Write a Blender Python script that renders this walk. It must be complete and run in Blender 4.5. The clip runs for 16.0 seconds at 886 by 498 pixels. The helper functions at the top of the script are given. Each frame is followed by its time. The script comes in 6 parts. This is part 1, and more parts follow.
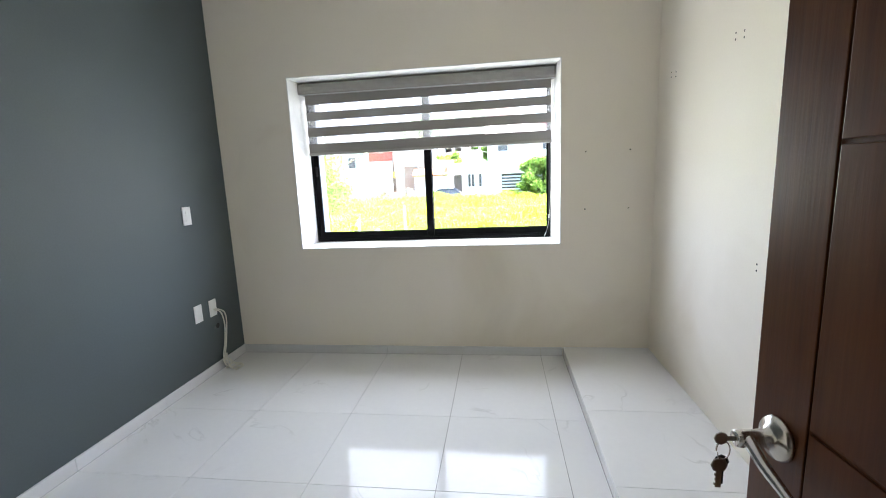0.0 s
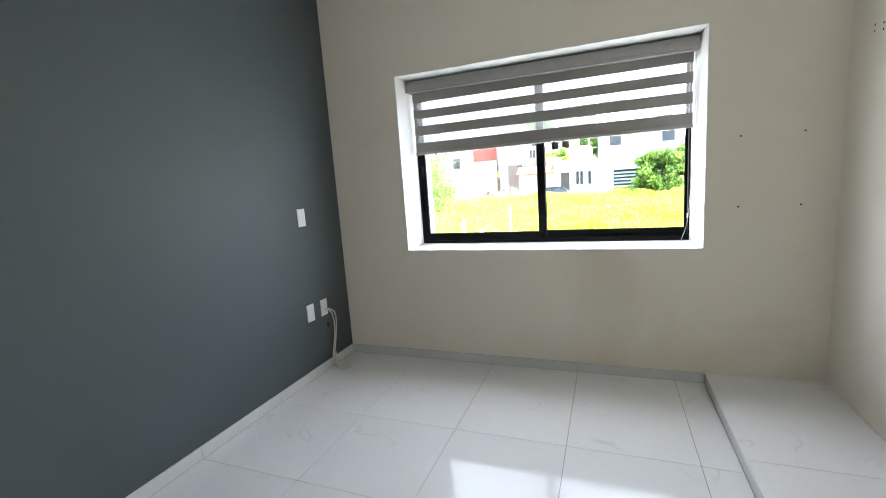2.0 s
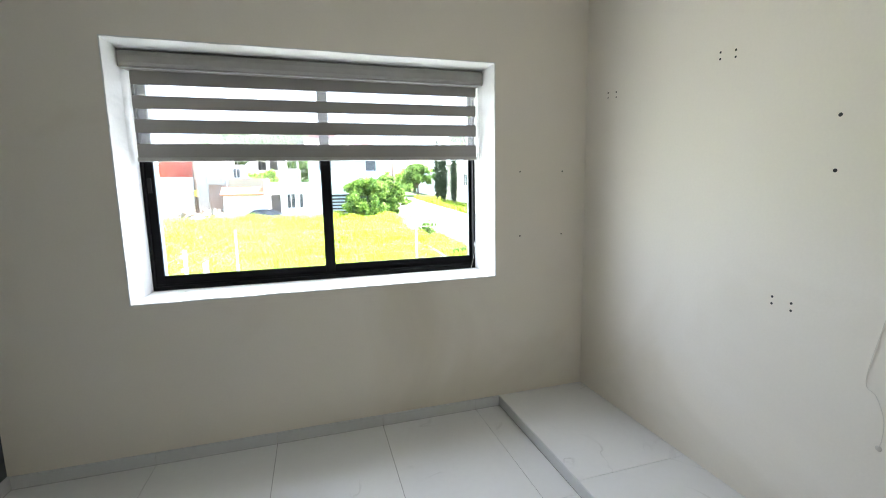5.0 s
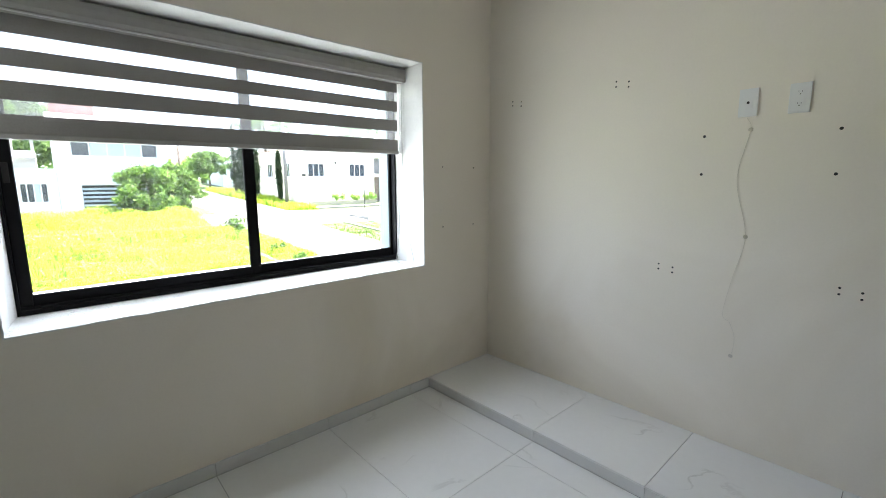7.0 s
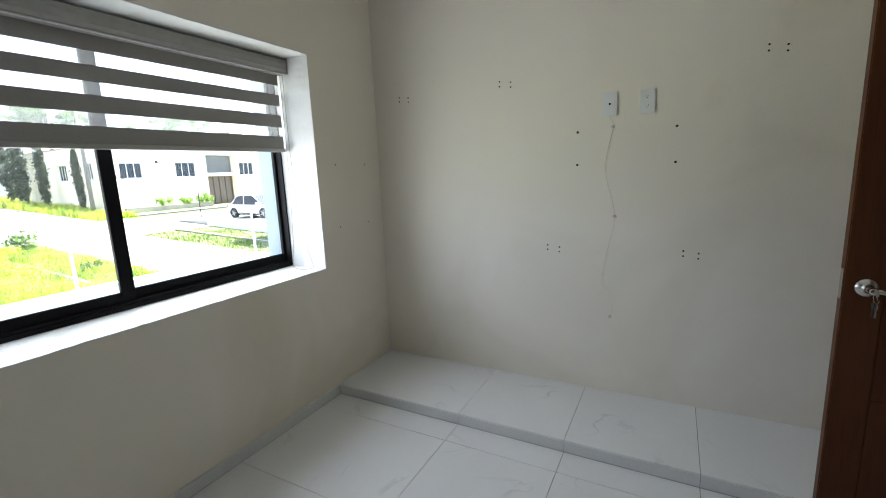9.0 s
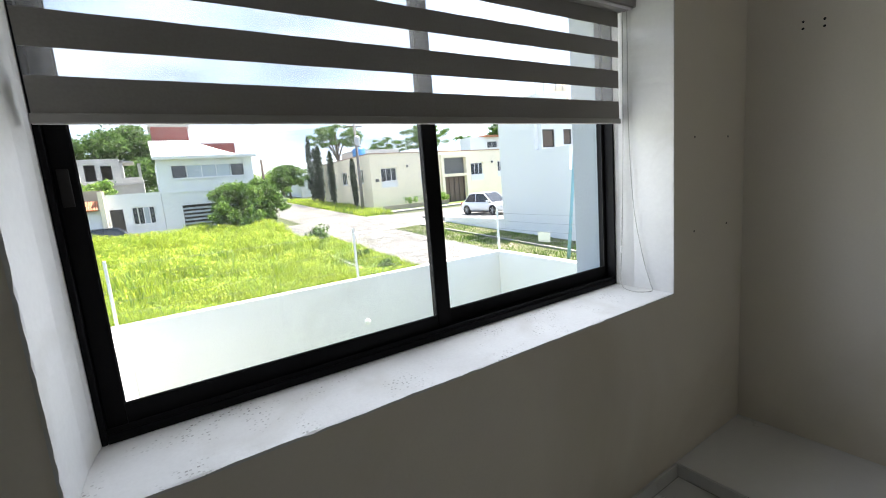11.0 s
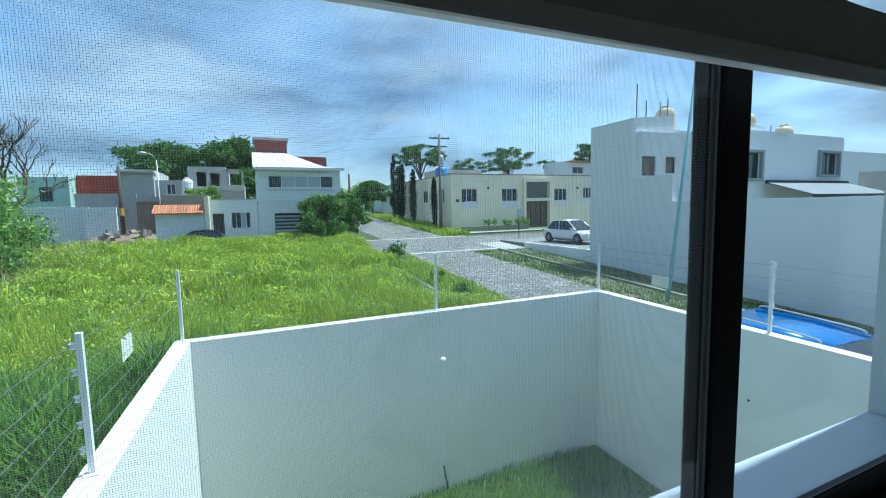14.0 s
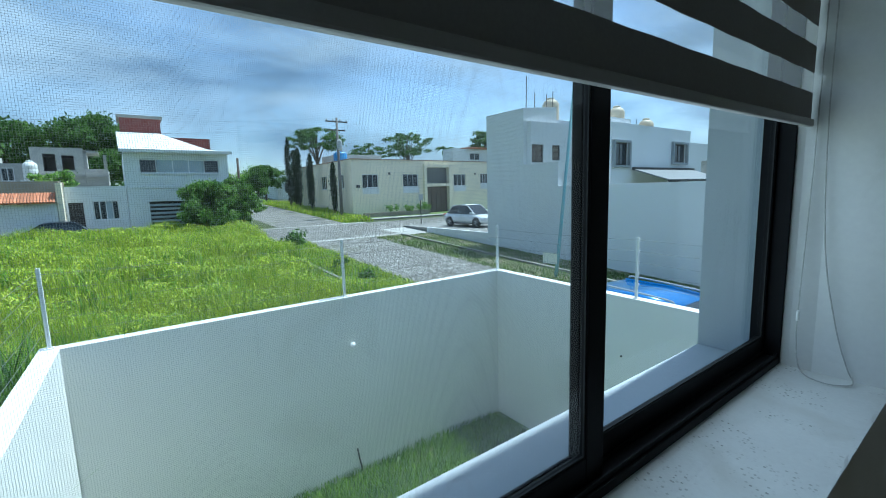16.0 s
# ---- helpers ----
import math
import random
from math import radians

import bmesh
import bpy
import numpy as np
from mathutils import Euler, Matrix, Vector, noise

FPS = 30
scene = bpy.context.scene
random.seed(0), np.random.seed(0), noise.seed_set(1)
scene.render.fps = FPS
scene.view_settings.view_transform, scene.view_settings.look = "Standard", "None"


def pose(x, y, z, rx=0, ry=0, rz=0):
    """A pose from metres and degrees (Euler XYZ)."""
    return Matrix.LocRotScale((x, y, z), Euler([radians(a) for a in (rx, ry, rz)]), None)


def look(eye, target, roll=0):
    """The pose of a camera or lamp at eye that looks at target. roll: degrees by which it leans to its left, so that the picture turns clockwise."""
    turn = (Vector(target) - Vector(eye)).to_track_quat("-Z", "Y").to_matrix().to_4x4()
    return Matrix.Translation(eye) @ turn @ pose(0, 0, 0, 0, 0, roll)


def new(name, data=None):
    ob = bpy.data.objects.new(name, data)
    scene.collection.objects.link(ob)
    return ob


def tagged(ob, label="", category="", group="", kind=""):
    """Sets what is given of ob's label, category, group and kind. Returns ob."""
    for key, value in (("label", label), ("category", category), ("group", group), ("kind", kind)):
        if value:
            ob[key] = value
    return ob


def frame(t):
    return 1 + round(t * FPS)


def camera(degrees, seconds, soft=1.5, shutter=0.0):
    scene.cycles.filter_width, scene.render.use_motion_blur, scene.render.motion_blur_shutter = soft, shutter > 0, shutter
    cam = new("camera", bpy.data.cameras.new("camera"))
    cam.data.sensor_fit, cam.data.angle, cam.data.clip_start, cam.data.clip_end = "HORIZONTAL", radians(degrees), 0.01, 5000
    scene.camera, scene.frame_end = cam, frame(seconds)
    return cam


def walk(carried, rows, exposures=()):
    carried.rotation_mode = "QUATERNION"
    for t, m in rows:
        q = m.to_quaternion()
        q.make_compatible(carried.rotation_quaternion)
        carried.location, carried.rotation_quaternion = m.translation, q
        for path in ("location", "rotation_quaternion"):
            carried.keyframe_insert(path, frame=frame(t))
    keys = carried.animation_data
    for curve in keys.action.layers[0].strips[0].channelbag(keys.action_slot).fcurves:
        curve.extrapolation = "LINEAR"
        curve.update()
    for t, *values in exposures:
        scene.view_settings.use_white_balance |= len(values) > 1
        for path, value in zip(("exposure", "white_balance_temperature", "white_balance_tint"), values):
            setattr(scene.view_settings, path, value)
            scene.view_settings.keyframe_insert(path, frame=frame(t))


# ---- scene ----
cam = camera(91.70, 16.0, soft=1.0)
# seconds, x, y, z, yaw, pitch, roll
PATH = [
    (0, 2.135, -3.179, 1.388, 7.60, -9.70, -2.42),
    (0.5, 2.114, -3.066, 1.411, 7.69, -9.87, -2.29),
    (1, 2.010, -2.920, 1.376, 7.83, -8.91, -2.38),
    (1.5, 1.947, -2.880, 1.384, 11.75, -9.33, -3.08),
    (2, 2.041, -2.958, 1.374, 21.39, -8.96, -3.97),
    (2.5, 2.154, -2.996, 1.370, 35.82, -9.73, -3.80),
    (3, 2.180, -2.997, 1.362, 37.82, -10.04, -2.27),
    (3.5, 2.155, -2.949, 1.379, 30.26, -10.56, -0.45),
    (4, 2.081, -2.813, 1.363, 13.19, -10.09, -0.62),
    (4.2, 1.992, -2.743, 1.385, 2.89, -9.23, -1.34),
    (4.7, 1.724, -2.577, 1.403, -11.32, -8.06, -1.64),
    (5.2, 1.336, -2.380, 1.394, -19.50, -7.52, -0.72),
    (5.8, 0.941, -2.218, 1.381, -24.74, -7.73, 0.48),
    (6.3, 0.859, -2.239, 1.397, -28.16, -8.60, 0.29),
    (6.5, 0.899, -2.294, 1.414, -29.87, -9.13, -0.21),
    (7, 0.771, -2.169, 1.414, -42.29, -8.89, -0.33),
    (7.5, 0.666, -2.103, 1.420, -50.43, -9.13, -0.58),
    (8, 0.586, -2.109, 1.424, -57.41, -9.72, -0.94),
    (8.2, 0.566, -2.125, 1.419, -60.61, -9.79, -0.86),
    (8.7, 0.559, -2.043, 1.427, -62.73, -10.07, -1.70),
    (9.2, 0.607, -1.829, 1.442, -59.99, -10.19, -3.29),
    (9.7, 0.665, -1.562, 1.449, -54.02, -10.02, -4.69),
    (10.3, 0.694, -1.291, 1.431, -44.60, -9.30, -4.85),
    (10.5, 0.681, -1.212, 1.414, -41.06, -8.89, -4.40),
    (11, 0.805, -0.954, 1.407, -33.15, -8.74, -4.70),
    (11.5, 0.900, -0.689, 1.455, -24.89, -8.42, -3.90),
    (12, 0.925, -0.401, 1.522, -24.24, -7.34, -1.79),
    (12.5, 0.921, -0.243, 1.540, -24.00, -5.71, -1.56),
    (13, 0.972, -0.148, 1.526, -23.53, -5.30, -1.28),
    (13.5, 1.050, -0.069, 1.497, -23.30, -5.30, -1.20),
    (14, 1.039, -0.084, 1.450, -23.53, -5.45, -1.18),
    (14.5, 1.041, -0.170, 1.454, -26.74, -5.81, -0.57),
    (15, 1.038, -0.277, 1.437, -35.96, -6.69, -0.48),
    (15.5, 1.004, -0.285, 1.447, -36.38, -7.17, -1.73),
    (16, 0.927, -0.171, 1.444, -36.48, -7.64, -1.63),
]
EXPOSURES = [(0.0, 3.97, 6250, 14), (1.5, 3.80, 6250, 13), (4.2, 3.72, 6250, 12), (6.4, 3.44, 6300, 11), (8.2, 3.16, 6250, 11), (10.3, 2.72, 6250, 11), (11.0, 2.05, 6480, 13), (11.5, 1.55, 6700, 15), (12.0, 1.27, 6400, 10), (12.5, 1.03, 5800, 3), (13.5, 0.82, 5150, -6), (14.3, 0.64, 5050, -7), (16.0, 0.60, 5050, -7)]
walk(cam, [(t, pose(x, y, z, 90 + pitch, 0, yaw) @ pose(0, 0, 0, 0, 0, roll)) for t, x, y, z, yaw, pitch, roll in PATH], EXPOSURES)

# ---- world and sun ----
SUN_EL, SUN_AZ = 65.0, 88.5          # azimuth from +y towards +x
world = bpy.data.worlds.new("sky")
scene.world = world
world.use_nodes = True
wt = world.node_tree
wt.nodes.clear()
wout = wt.nodes.new("ShaderNodeOutputWorld")
wbg = wt.nodes.new("ShaderNodeBackground")
wbg.inputs["Strength"].default_value = 0.138
sky = wt.nodes.new("ShaderNodeTexSky")
sky.sky_type = "NISHITA"
sky.sun_disc = False
sky.sun_elevation = radians(SUN_EL)
sky.sun_rotation = radians(SUN_AZ)
sky.dust_density = 1.5
wco = wt.nodes.new("ShaderNodeTexCoord")
wmap = wt.nodes.new("ShaderNodeMapping")
wmap.inputs["Scale"].default_value = (1.0, 1.0, 3.2)
wn = wt.nodes.new("ShaderNodeTexNoise")
wn.inputs["Scale"].default_value = 2.1
wn.inputs["Detail"].default_value = 8.0
wn.inputs["Roughness"].default_value = 0.52
wn.inputs["Distortion"].default_value = 0.4
wr = wt.nodes.new("ShaderNodeValToRGB")
wr.color_ramp.elements[0].position, wr.color_ramp.elements[1].position = 0.36, 0.60
wr.color_ramp.elements[0].color = (0.12, 0.12, 0.12, 1)
wr.color_ramp.elements[1].color = (0.93, 0.93, 0.93, 1)
wmix = wt.nodes.new("ShaderNodeMix")
wmix.data_type = "RGBA"
wn2 = wt.nodes.new("ShaderNodeTexNoise")
wn2.inputs["Scale"].default_value, wn2.inputs["Detail"].default_value = 3.4, 9.0
wr2 = wt.nodes.new("ShaderNodeMapRange")
wr2.inputs["From Min"].default_value, wr2.inputs["From Max"].default_value = 0.38, 0.66
wcl = wt.nodes.new("ShaderNodeMix")
wcl.data_type = "RGBA"
wcl.inputs["A"].default_value, wcl.inputs["B"].default_value = (1.05, 1.5, 2.15, 1), (3.1, 3.6, 4.2, 1)
wt.links.new(wmap.outputs[0], wn2.inputs["Vector"])
wt.links.new(wn2.outputs["Fac"], wr2.inputs["Value"])
wt.links.new(wr2.outputs[0], wcl.inputs["Factor"])
wt.links.new(wcl.outputs["Result"], wmix.inputs["B"])
wt.links.new(wco.outputs["Generated"], wmap.inputs["Vector"])
wt.links.new(wmap.outputs[0], wn.inputs["Vector"])
wt.links.new(wn.outputs["Fac"], wr.inputs["Fac"])
wt.links.new(wr.outputs["Color"], wmix.inputs["Factor"])
wt.links.new(sky.outputs[0], wmix.inputs["A"])
wt.links.new(wmix.outputs["Result"], wbg.inputs["Color"])
wt.links.new(wbg.outputs[0], wout.inputs["Surface"])
sun_data = bpy.data.lights.new("sun", "SUN")
sun_data.energy, sun_data.angle, sun_data.color = 4.5, radians(1.2), (1.0, 0.95, 0.87)
sun = new("sun", sun_data)
sd = Vector((math.cos(radians(SUN_EL)) * math.sin(radians(SUN_AZ)), math.cos(radians(SUN_EL)) * math.cos(radians(SUN_AZ)), math.sin(radians(SUN_EL))))
sun.matrix_world = look(sd * 60, (0, 0, 0))
# added lamp in the window's opening that boosts the sky's light in the room
wl = bpy.data.lights.new("window_daylight_boost", "AREA")
wl.shape, wl.size, wl.size_y, wl.energy, wl.color = "RECTANGLE", 1.80, 1.10, 3.7, (0.97, 0.99, 1.0)
new("window_daylight_boost", wl).matrix_world = look((1.585, 0.335, 1.52), (1.585, -1.0, 1.52))


# ---- materials ----
def mat(name, base, rough=0.6, metal=0.0, var=0.10, scale=2.0, fine=45.0, bump=0.15, spec=0.5, island=0.0, obvar=0.0, stain=None, stain_at=(0.62, 0.75), stretch=(1, 1, 1), coat=0.0):
    """A painted or natural surface: broad and fine variation, relief, and where asked stains or a shift for each piece."""
    m = bpy.data.materials.new(name)
    m.use_nodes = True
    nt = m.node_tree
    b = nt.nodes["Principled BSDF"]
    co = nt.nodes.new("ShaderNodeTexCoord")
    mp = nt.nodes.new("ShaderNodeMapping")
    mp.inputs["Scale"].default_value = stretch
    nt.links.new(co.outputs["Object"], mp.inputs["Vector"])
    n1 = nt.nodes.new("ShaderNodeTexNoise")
    n1.inputs["Scale"].default_value, n1.inputs["Detail"].default_value = scale, 6
    n2 = nt.nodes.new("ShaderNodeTexNoise")
    n2.inputs["Scale"].default_value, n2.inputs["Detail"].default_value = fine, 4
    for n in (n1, n2):
        nt.links.new(mp.outputs[0], n.inputs["Vector"])
    add = nt.nodes.new("ShaderNodeMath")
    add.operation = "MULTIPLY_ADD"
    add.inputs[1].default_value, add.inputs[2].default_value = 0.35, 0.0
    nt.links.new(n2.outputs["Fac"], add.inputs[0])
    sm = nt.nodes.new("ShaderNodeMath")
    sm.operation = "MULTIPLY_ADD"
    sm.inputs[1].default_value = 0.65
    nt.links.new(n1.outputs["Fac"], sm.inputs[0])
    nt.links.new(add.outputs[0], sm.inputs[2])
    fac = sm.outputs[0]
    if island or obvar:
        src = nt.nodes.new("ShaderNodeNewGeometry") if island else nt.nodes.new("ShaderNodeObjectInfo")
        mx = nt.nodes.new("ShaderNodeMath")
        mx.operation = "MULTIPLY_ADD"
        k = island or obvar
        mx.inputs[1].default_value = k
        nt.links.new(src.outputs["Random Per Island" if island else "Random"], mx.inputs[0])
        nt.links.new(fac, mx.inputs[2])
        m2 = nt.nodes.new("ShaderNodeMath")
        m2.operation = "SUBTRACT"
        m2.inputs[1].default_value = k / 2
        nt.links.new(mx.outputs[0], m2.inputs[0])
        fac = m2.outputs[0]
    mr = nt.nodes.new("ShaderNodeMapRange")
    mr.inputs["From Min"].default_value, mr.inputs["From Max"].default_value = 0.3, 0.7
    nt.links.new(fac, mr.inputs["Value"])
    mix = nt.nodes.new("ShaderNodeMix")
    mix.data_type = "RGBA"
    if len(base) == 2:
        ca, cb = base
    else:
        ca, cb = [c * (1 - var) for c in base], [min(1, c * (1 + var)) for c in base]
    mix.inputs["A"].default_value, mix.inputs["B"].default_value = (*ca, 1), (*cb, 1)
    nt.links.new(mr.outputs[0], mix.inputs["Factor"])
    col = mix.outputs["Result"]
    if stain:
        n3 = nt.nodes.new("ShaderNodeTexNoise")
        n3.inputs["Scale"].default_value, n3.inputs["Detail"].default_value = scale * 0.6, 9
        n3.inputs["Distortion"].default_value = 0.8
        nt.links.new(mp.outputs[0], n3.inputs["Vector"])
        r3 = nt.nodes.new("ShaderNodeMapRange")
        r3.inputs["From Min"].default_value, r3.inputs["From Max"].default_value = stain_at
        nt.links.new(n3.outputs["Fac"], r3.inputs["Value"])
        mx3 = nt.nodes.new("ShaderNodeMix")
        mx3.data_type = "RGBA"
        nt.links.new(r3.outputs[0], mx3.inputs["Factor"])
        nt.links.new(col, mx3.inputs["A"])
        mx3.inputs["B"].default_value = (*stain, 1)
        col = mx3.outputs["Result"]
    nt.links.new(col, b.inputs["Base Color"])
    rr = nt.nodes.new("ShaderNodeMapRange")
    rr.inputs["To Min"].default_value, rr.inputs["To Max"].default_value = max(0.02, rough - 0.07), min(1, rough + 0.07)
    nt.links.new(n1.outputs["Fac"], rr.inputs["Value"])
    nt.links.new(rr.outputs[0], b.inputs["Roughness"])
    b.inputs["Metallic"].default_value = metal
    b.inputs["Specular IOR Level"].default_value = spec
    b.inputs["Coat Weight"].default_value = coat
    if bump:
        bp = nt.nodes.new("ShaderNodeBump")
        bp.inputs["Strength"].default_value = bump
        bp.inputs["Distance"].default_value = 0.01
        nt.links.new(n2.outputs["Fac"], bp.inputs["Height"])
        nt.links.new(bp.outputs[0], b.inputs["Normal"])
    return m


def glass_mat(name, tint=(1, 1, 1), gloss=1.0):
    """Thin clear pane: it lets light straight through and mirrors at its Fresnel share."""
    m = bpy.data.materials.new(name)
    m.use_nodes = True
    nt = m.node_tree
    nt.nodes.clear()
    out = nt.nodes.new("ShaderNodeOutputMaterial")
    tr = nt.nodes.new("ShaderNodeBsdfTransparent")
    tr.inputs["Color"].default_value = (*tint, 1)
    gl = nt.nodes.new("ShaderNodeBsdfGlossy")
    gl.inputs["Roughness"].default_value = 0.01
    lw = nt.nodes.new("ShaderNodeLayerWeight")
    lw.inputs["Blend"].default_value = 0.5
    fr = nt.nodes.new("ShaderNodeMath")
    fr.operation = "POWER"
    fr.inputs[1].default_value = 5.0
    nt.links.new(lw.outputs["Facing"], fr.inputs[0])
    mu = nt.nodes.new("ShaderNodeMath")
    mu.operation = "MULTIPLY_ADD"
    mu.inputs[1].default_value, mu.inputs[2].default_value = 0.7 * gloss, 0.03 * gloss
    mx = nt.nodes.new("ShaderNodeMixShader")
    nt.links.new(fr.outputs[0], mu.inputs[0])
    nt.links.new(mu.outputs[0], mx.inputs[0])
    nt.links.new(tr.outputs[0], mx.inputs[1])
    nt.links.new(gl.outputs[0], mx.inputs[2])
    nt.links.new(mx.outputs[0], out.inputs["Surface"])
    return m


def sheer_mat(name, colour, clear, through_mix=0.5):
    """Fabric so thin that part of the light passes straight and part is scattered through."""
    m = bpy.data.materials.new(name)
    m.use_nodes = True
    nt = m.node_tree
    nt.nodes.clear()
    out = nt.nodes.new("ShaderNodeOutputMaterial")
    tr = nt.nodes.new("ShaderNodeBsdfTransparent")
    tl = nt.nodes.new("ShaderNodeBsdfTranslucent")
    df = nt.nodes.new("ShaderNodeBsdfDiffuse")
    co = nt.nodes.new("ShaderNodeTexCoord")
    wv = nt.nodes.new("ShaderNodeTexNoise")
    wv.inputs["Scale"].default_value = 140
    nt.links.new(co.outputs["Object"], wv.inputs["Vector"])
    mc = nt.nodes.new("ShaderNodeMix")
    mc.data_type = "RGBA"
    mc.inputs["A"].default_value = (*[c * 0.9 for c in colour], 1)
    mc.inputs["B"].default_value = (*[min(1, c * 1.1) for c in colour], 1)
    nt.links.new(wv.outputs["Fac"], mc.inputs["Factor"])
    for n in (tl, df):
        nt.links.new(mc.outputs["Result"], n.inputs["Color"])
    m1 = nt.nodes.new("ShaderNodeMixShader")
    m1.inputs[0].default_value = through_mix
    m2 = nt.nodes.new("ShaderNodeMixShader")
    m2.inputs[0].default_value = clear
    nt.links.new(tl.outputs[0], m1.inputs[1])
    nt.links.new(df.outputs[0], m1.inputs[2])
    nt.links.new(m1.outputs[0], m2.inputs[1])
    nt.links.new(tr.outputs[0], m2.inputs[2])
    nt.links.new(m2.outputs[0], out.inputs["Surface"])
    return m


def tile_mat(name):
    """Polished white porcelain with faint grey veins, shifted from tile to tile."""
    m = mat(name, (0.80, 0.80, 0.79), rough=0.085, var=0.03, scale=1.2, fine=30, bump=0.0, spec=0.26)
    nt = m.node_tree
    b = nt.nodes["Principled BSDF"]
    old = b.inputs["Base Color"].links[0].from_socket
    info = nt.nodes.new("ShaderNodeObjectInfo")
    co = nt.nodes.new("ShaderNodeTexCoord")
    sc = nt.nodes.new("ShaderNodeVectorMath")
    sc.operation = "SCALE"
    comb = nt.nodes.new("ShaderNodeCombineXYZ")
    for i in range(3):
        nt.links.new(info.outputs["Random"], comb.inputs[i])
    sc.inputs["Scale"].default_value = 37.0
    nt.links.new(comb.outputs[0], sc.inputs[0])
    ad = nt.nodes.new("ShaderNodeVectorMath")
    nt.links.new(co.outputs["Object"], ad.inputs[0])
    nt.links.new(sc.outputs[0], ad.inputs[1])
    nz = nt.nodes.new("ShaderNodeTexNoise")
    nz.inputs["Scale"].default_value, nz.inputs["Detail"].default_value, nz.inputs["Distortion"].default_value = 1.5, 7, 1.1
    nt.links.new(ad.outputs[0], nz.inputs["Vector"])
    sub = nt.nodes.new("ShaderNodeMath")
    sub.operation = "SUBTRACT"
    sub.inputs[1].default_value = 0.52
    ab = nt.nodes.new("ShaderNodeMath")
    ab.operation = "ABSOLUTE"
    nt.links.new(nz.outputs["Fac"], sub.inputs[0])
    nt.links.new(sub.outputs[0], ab.inputs[0])
    mr = nt.nodes.new("ShaderNodeMapRange")
    mr.inputs["From Min"].default_value, mr.inputs["From Max"].default_value = 0.0, 0.010
    mr.inputs["To Min"].default_value, mr.inputs["To Max"].default_value = 1.0, 0.0
    nt.links.new(ab.outputs[0], mr.inputs["Value"])
    n4 = nt.nodes.new("ShaderNodeTexNoise")
    n4.inputs["Scale"].default_value = 2.6
    nt.links.new(ad.outputs[0], n4.inputs["Vector"])
    r4 = nt.nodes.new("ShaderNodeMapRange")
    r4.inputs["From Min"].default_value, r4.inputs["From Max"].default_value = 0.54, 0.74
    r4.inputs["To Max"].default_value = 0.55
    nt.links.new(n4.outputs["Fac"], r4.inputs["Value"])
    mu = nt.nodes.new("ShaderNodeMath")
    mu.operation = "MULTIPLY"
    nt.links.new(mr.outputs[0], mu.inputs[0])
    nt.links.new(r4.outputs[0], mu.inputs[1])
    mx = nt.nodes.new("ShaderNodeMix")
    mx.data_type = "RGBA"
    mx.inputs["B"].default_value = (0.40, 0.39, 0.37, 1)
    nt.links.new(mu.outputs[0], mx.inputs["Factor"])
    nt.links.new(old, mx.inputs["A"])
    nt.links.new(mx.outputs["Result"], b.inputs["Base Color"])
    return m


def cobble_mat(name):
    """River stones set in earth."""
    m = mat(name, ((0.19, 0.185, 0.175), (0.34, 0.33, 0.31)), rough=0.9, scale=0.6, fine=14, bump=0.2, stain=(0.16, 0.17, 0.09), stain_at=(0.55, 0.8))
    nt = m.node_tree
    b = nt.nodes["Principled BSDF"]
    old = b.inputs["Base Color"].links[0].from_socket
    co = nt.nodes.new("ShaderNodeTexCoord")
    vo = nt.nodes.new("ShaderNodeTexVoronoi")
    vo.inputs["Scale"].default_value = 5.5
    vo.feature = "DISTANCE_TO_EDGE"
    vc = nt.nodes.new("ShaderNodeTexVoronoi")
    vc.inputs["Scale"].default_value = 5.5
    for v in (vo, vc):
        nt.links.new(co.outputs["Object"], v.inputs["Vector"])
    r = nt.nodes.new("ShaderNodeMapRange")
    r.inputs["From Max"].default_value = 0.16
    nt.links.new(vo.outputs["Distance"], r.inputs["Value"])
    hs = nt.nodes.new("ShaderNodeSeparateColor")
    nt.links.new(vc.outputs["Color"], hs.inputs[0])
    st = nt.nodes.new("ShaderNodeMapRange")
    st.inputs["To Min"].default_value, st.inputs["To Max"].default_value = 0.65, 1.45
    nt.links.new(hs.outputs[0], st.inputs["Value"])
    sc = nt.nodes.new("ShaderNodeVectorMath")
    sc.operation = "SCALE"
    nt.links.new(old, sc.inputs[0])
    nt.links.new(st.outputs[0], sc.inputs["Scale"])
    mx = nt.nodes.new("ShaderNodeMix")
    mx.data_type = "RGBA"
    mx.inputs["A"].default_value = (0.10, 0.095, 0.07, 1)
    nt.links.new(r.outputs[0], mx.inputs["Factor"])
    nt.links.new(sc.outputs[0], mx.inputs["B"])
    nt.links.new(mx.outputs["Result"], b.inputs["Base Color"])
    bp = nt.nodes.new("ShaderNodeBump")
    bp.inputs["Strength"].default_value, bp.inputs["Distance"].default_value = 0.8, 0.05
    nt.links.new(r.outputs[0], bp.inputs["Height"])
    nt.links.new(bp.outputs[0], b.inputs["Normal"])
    return m


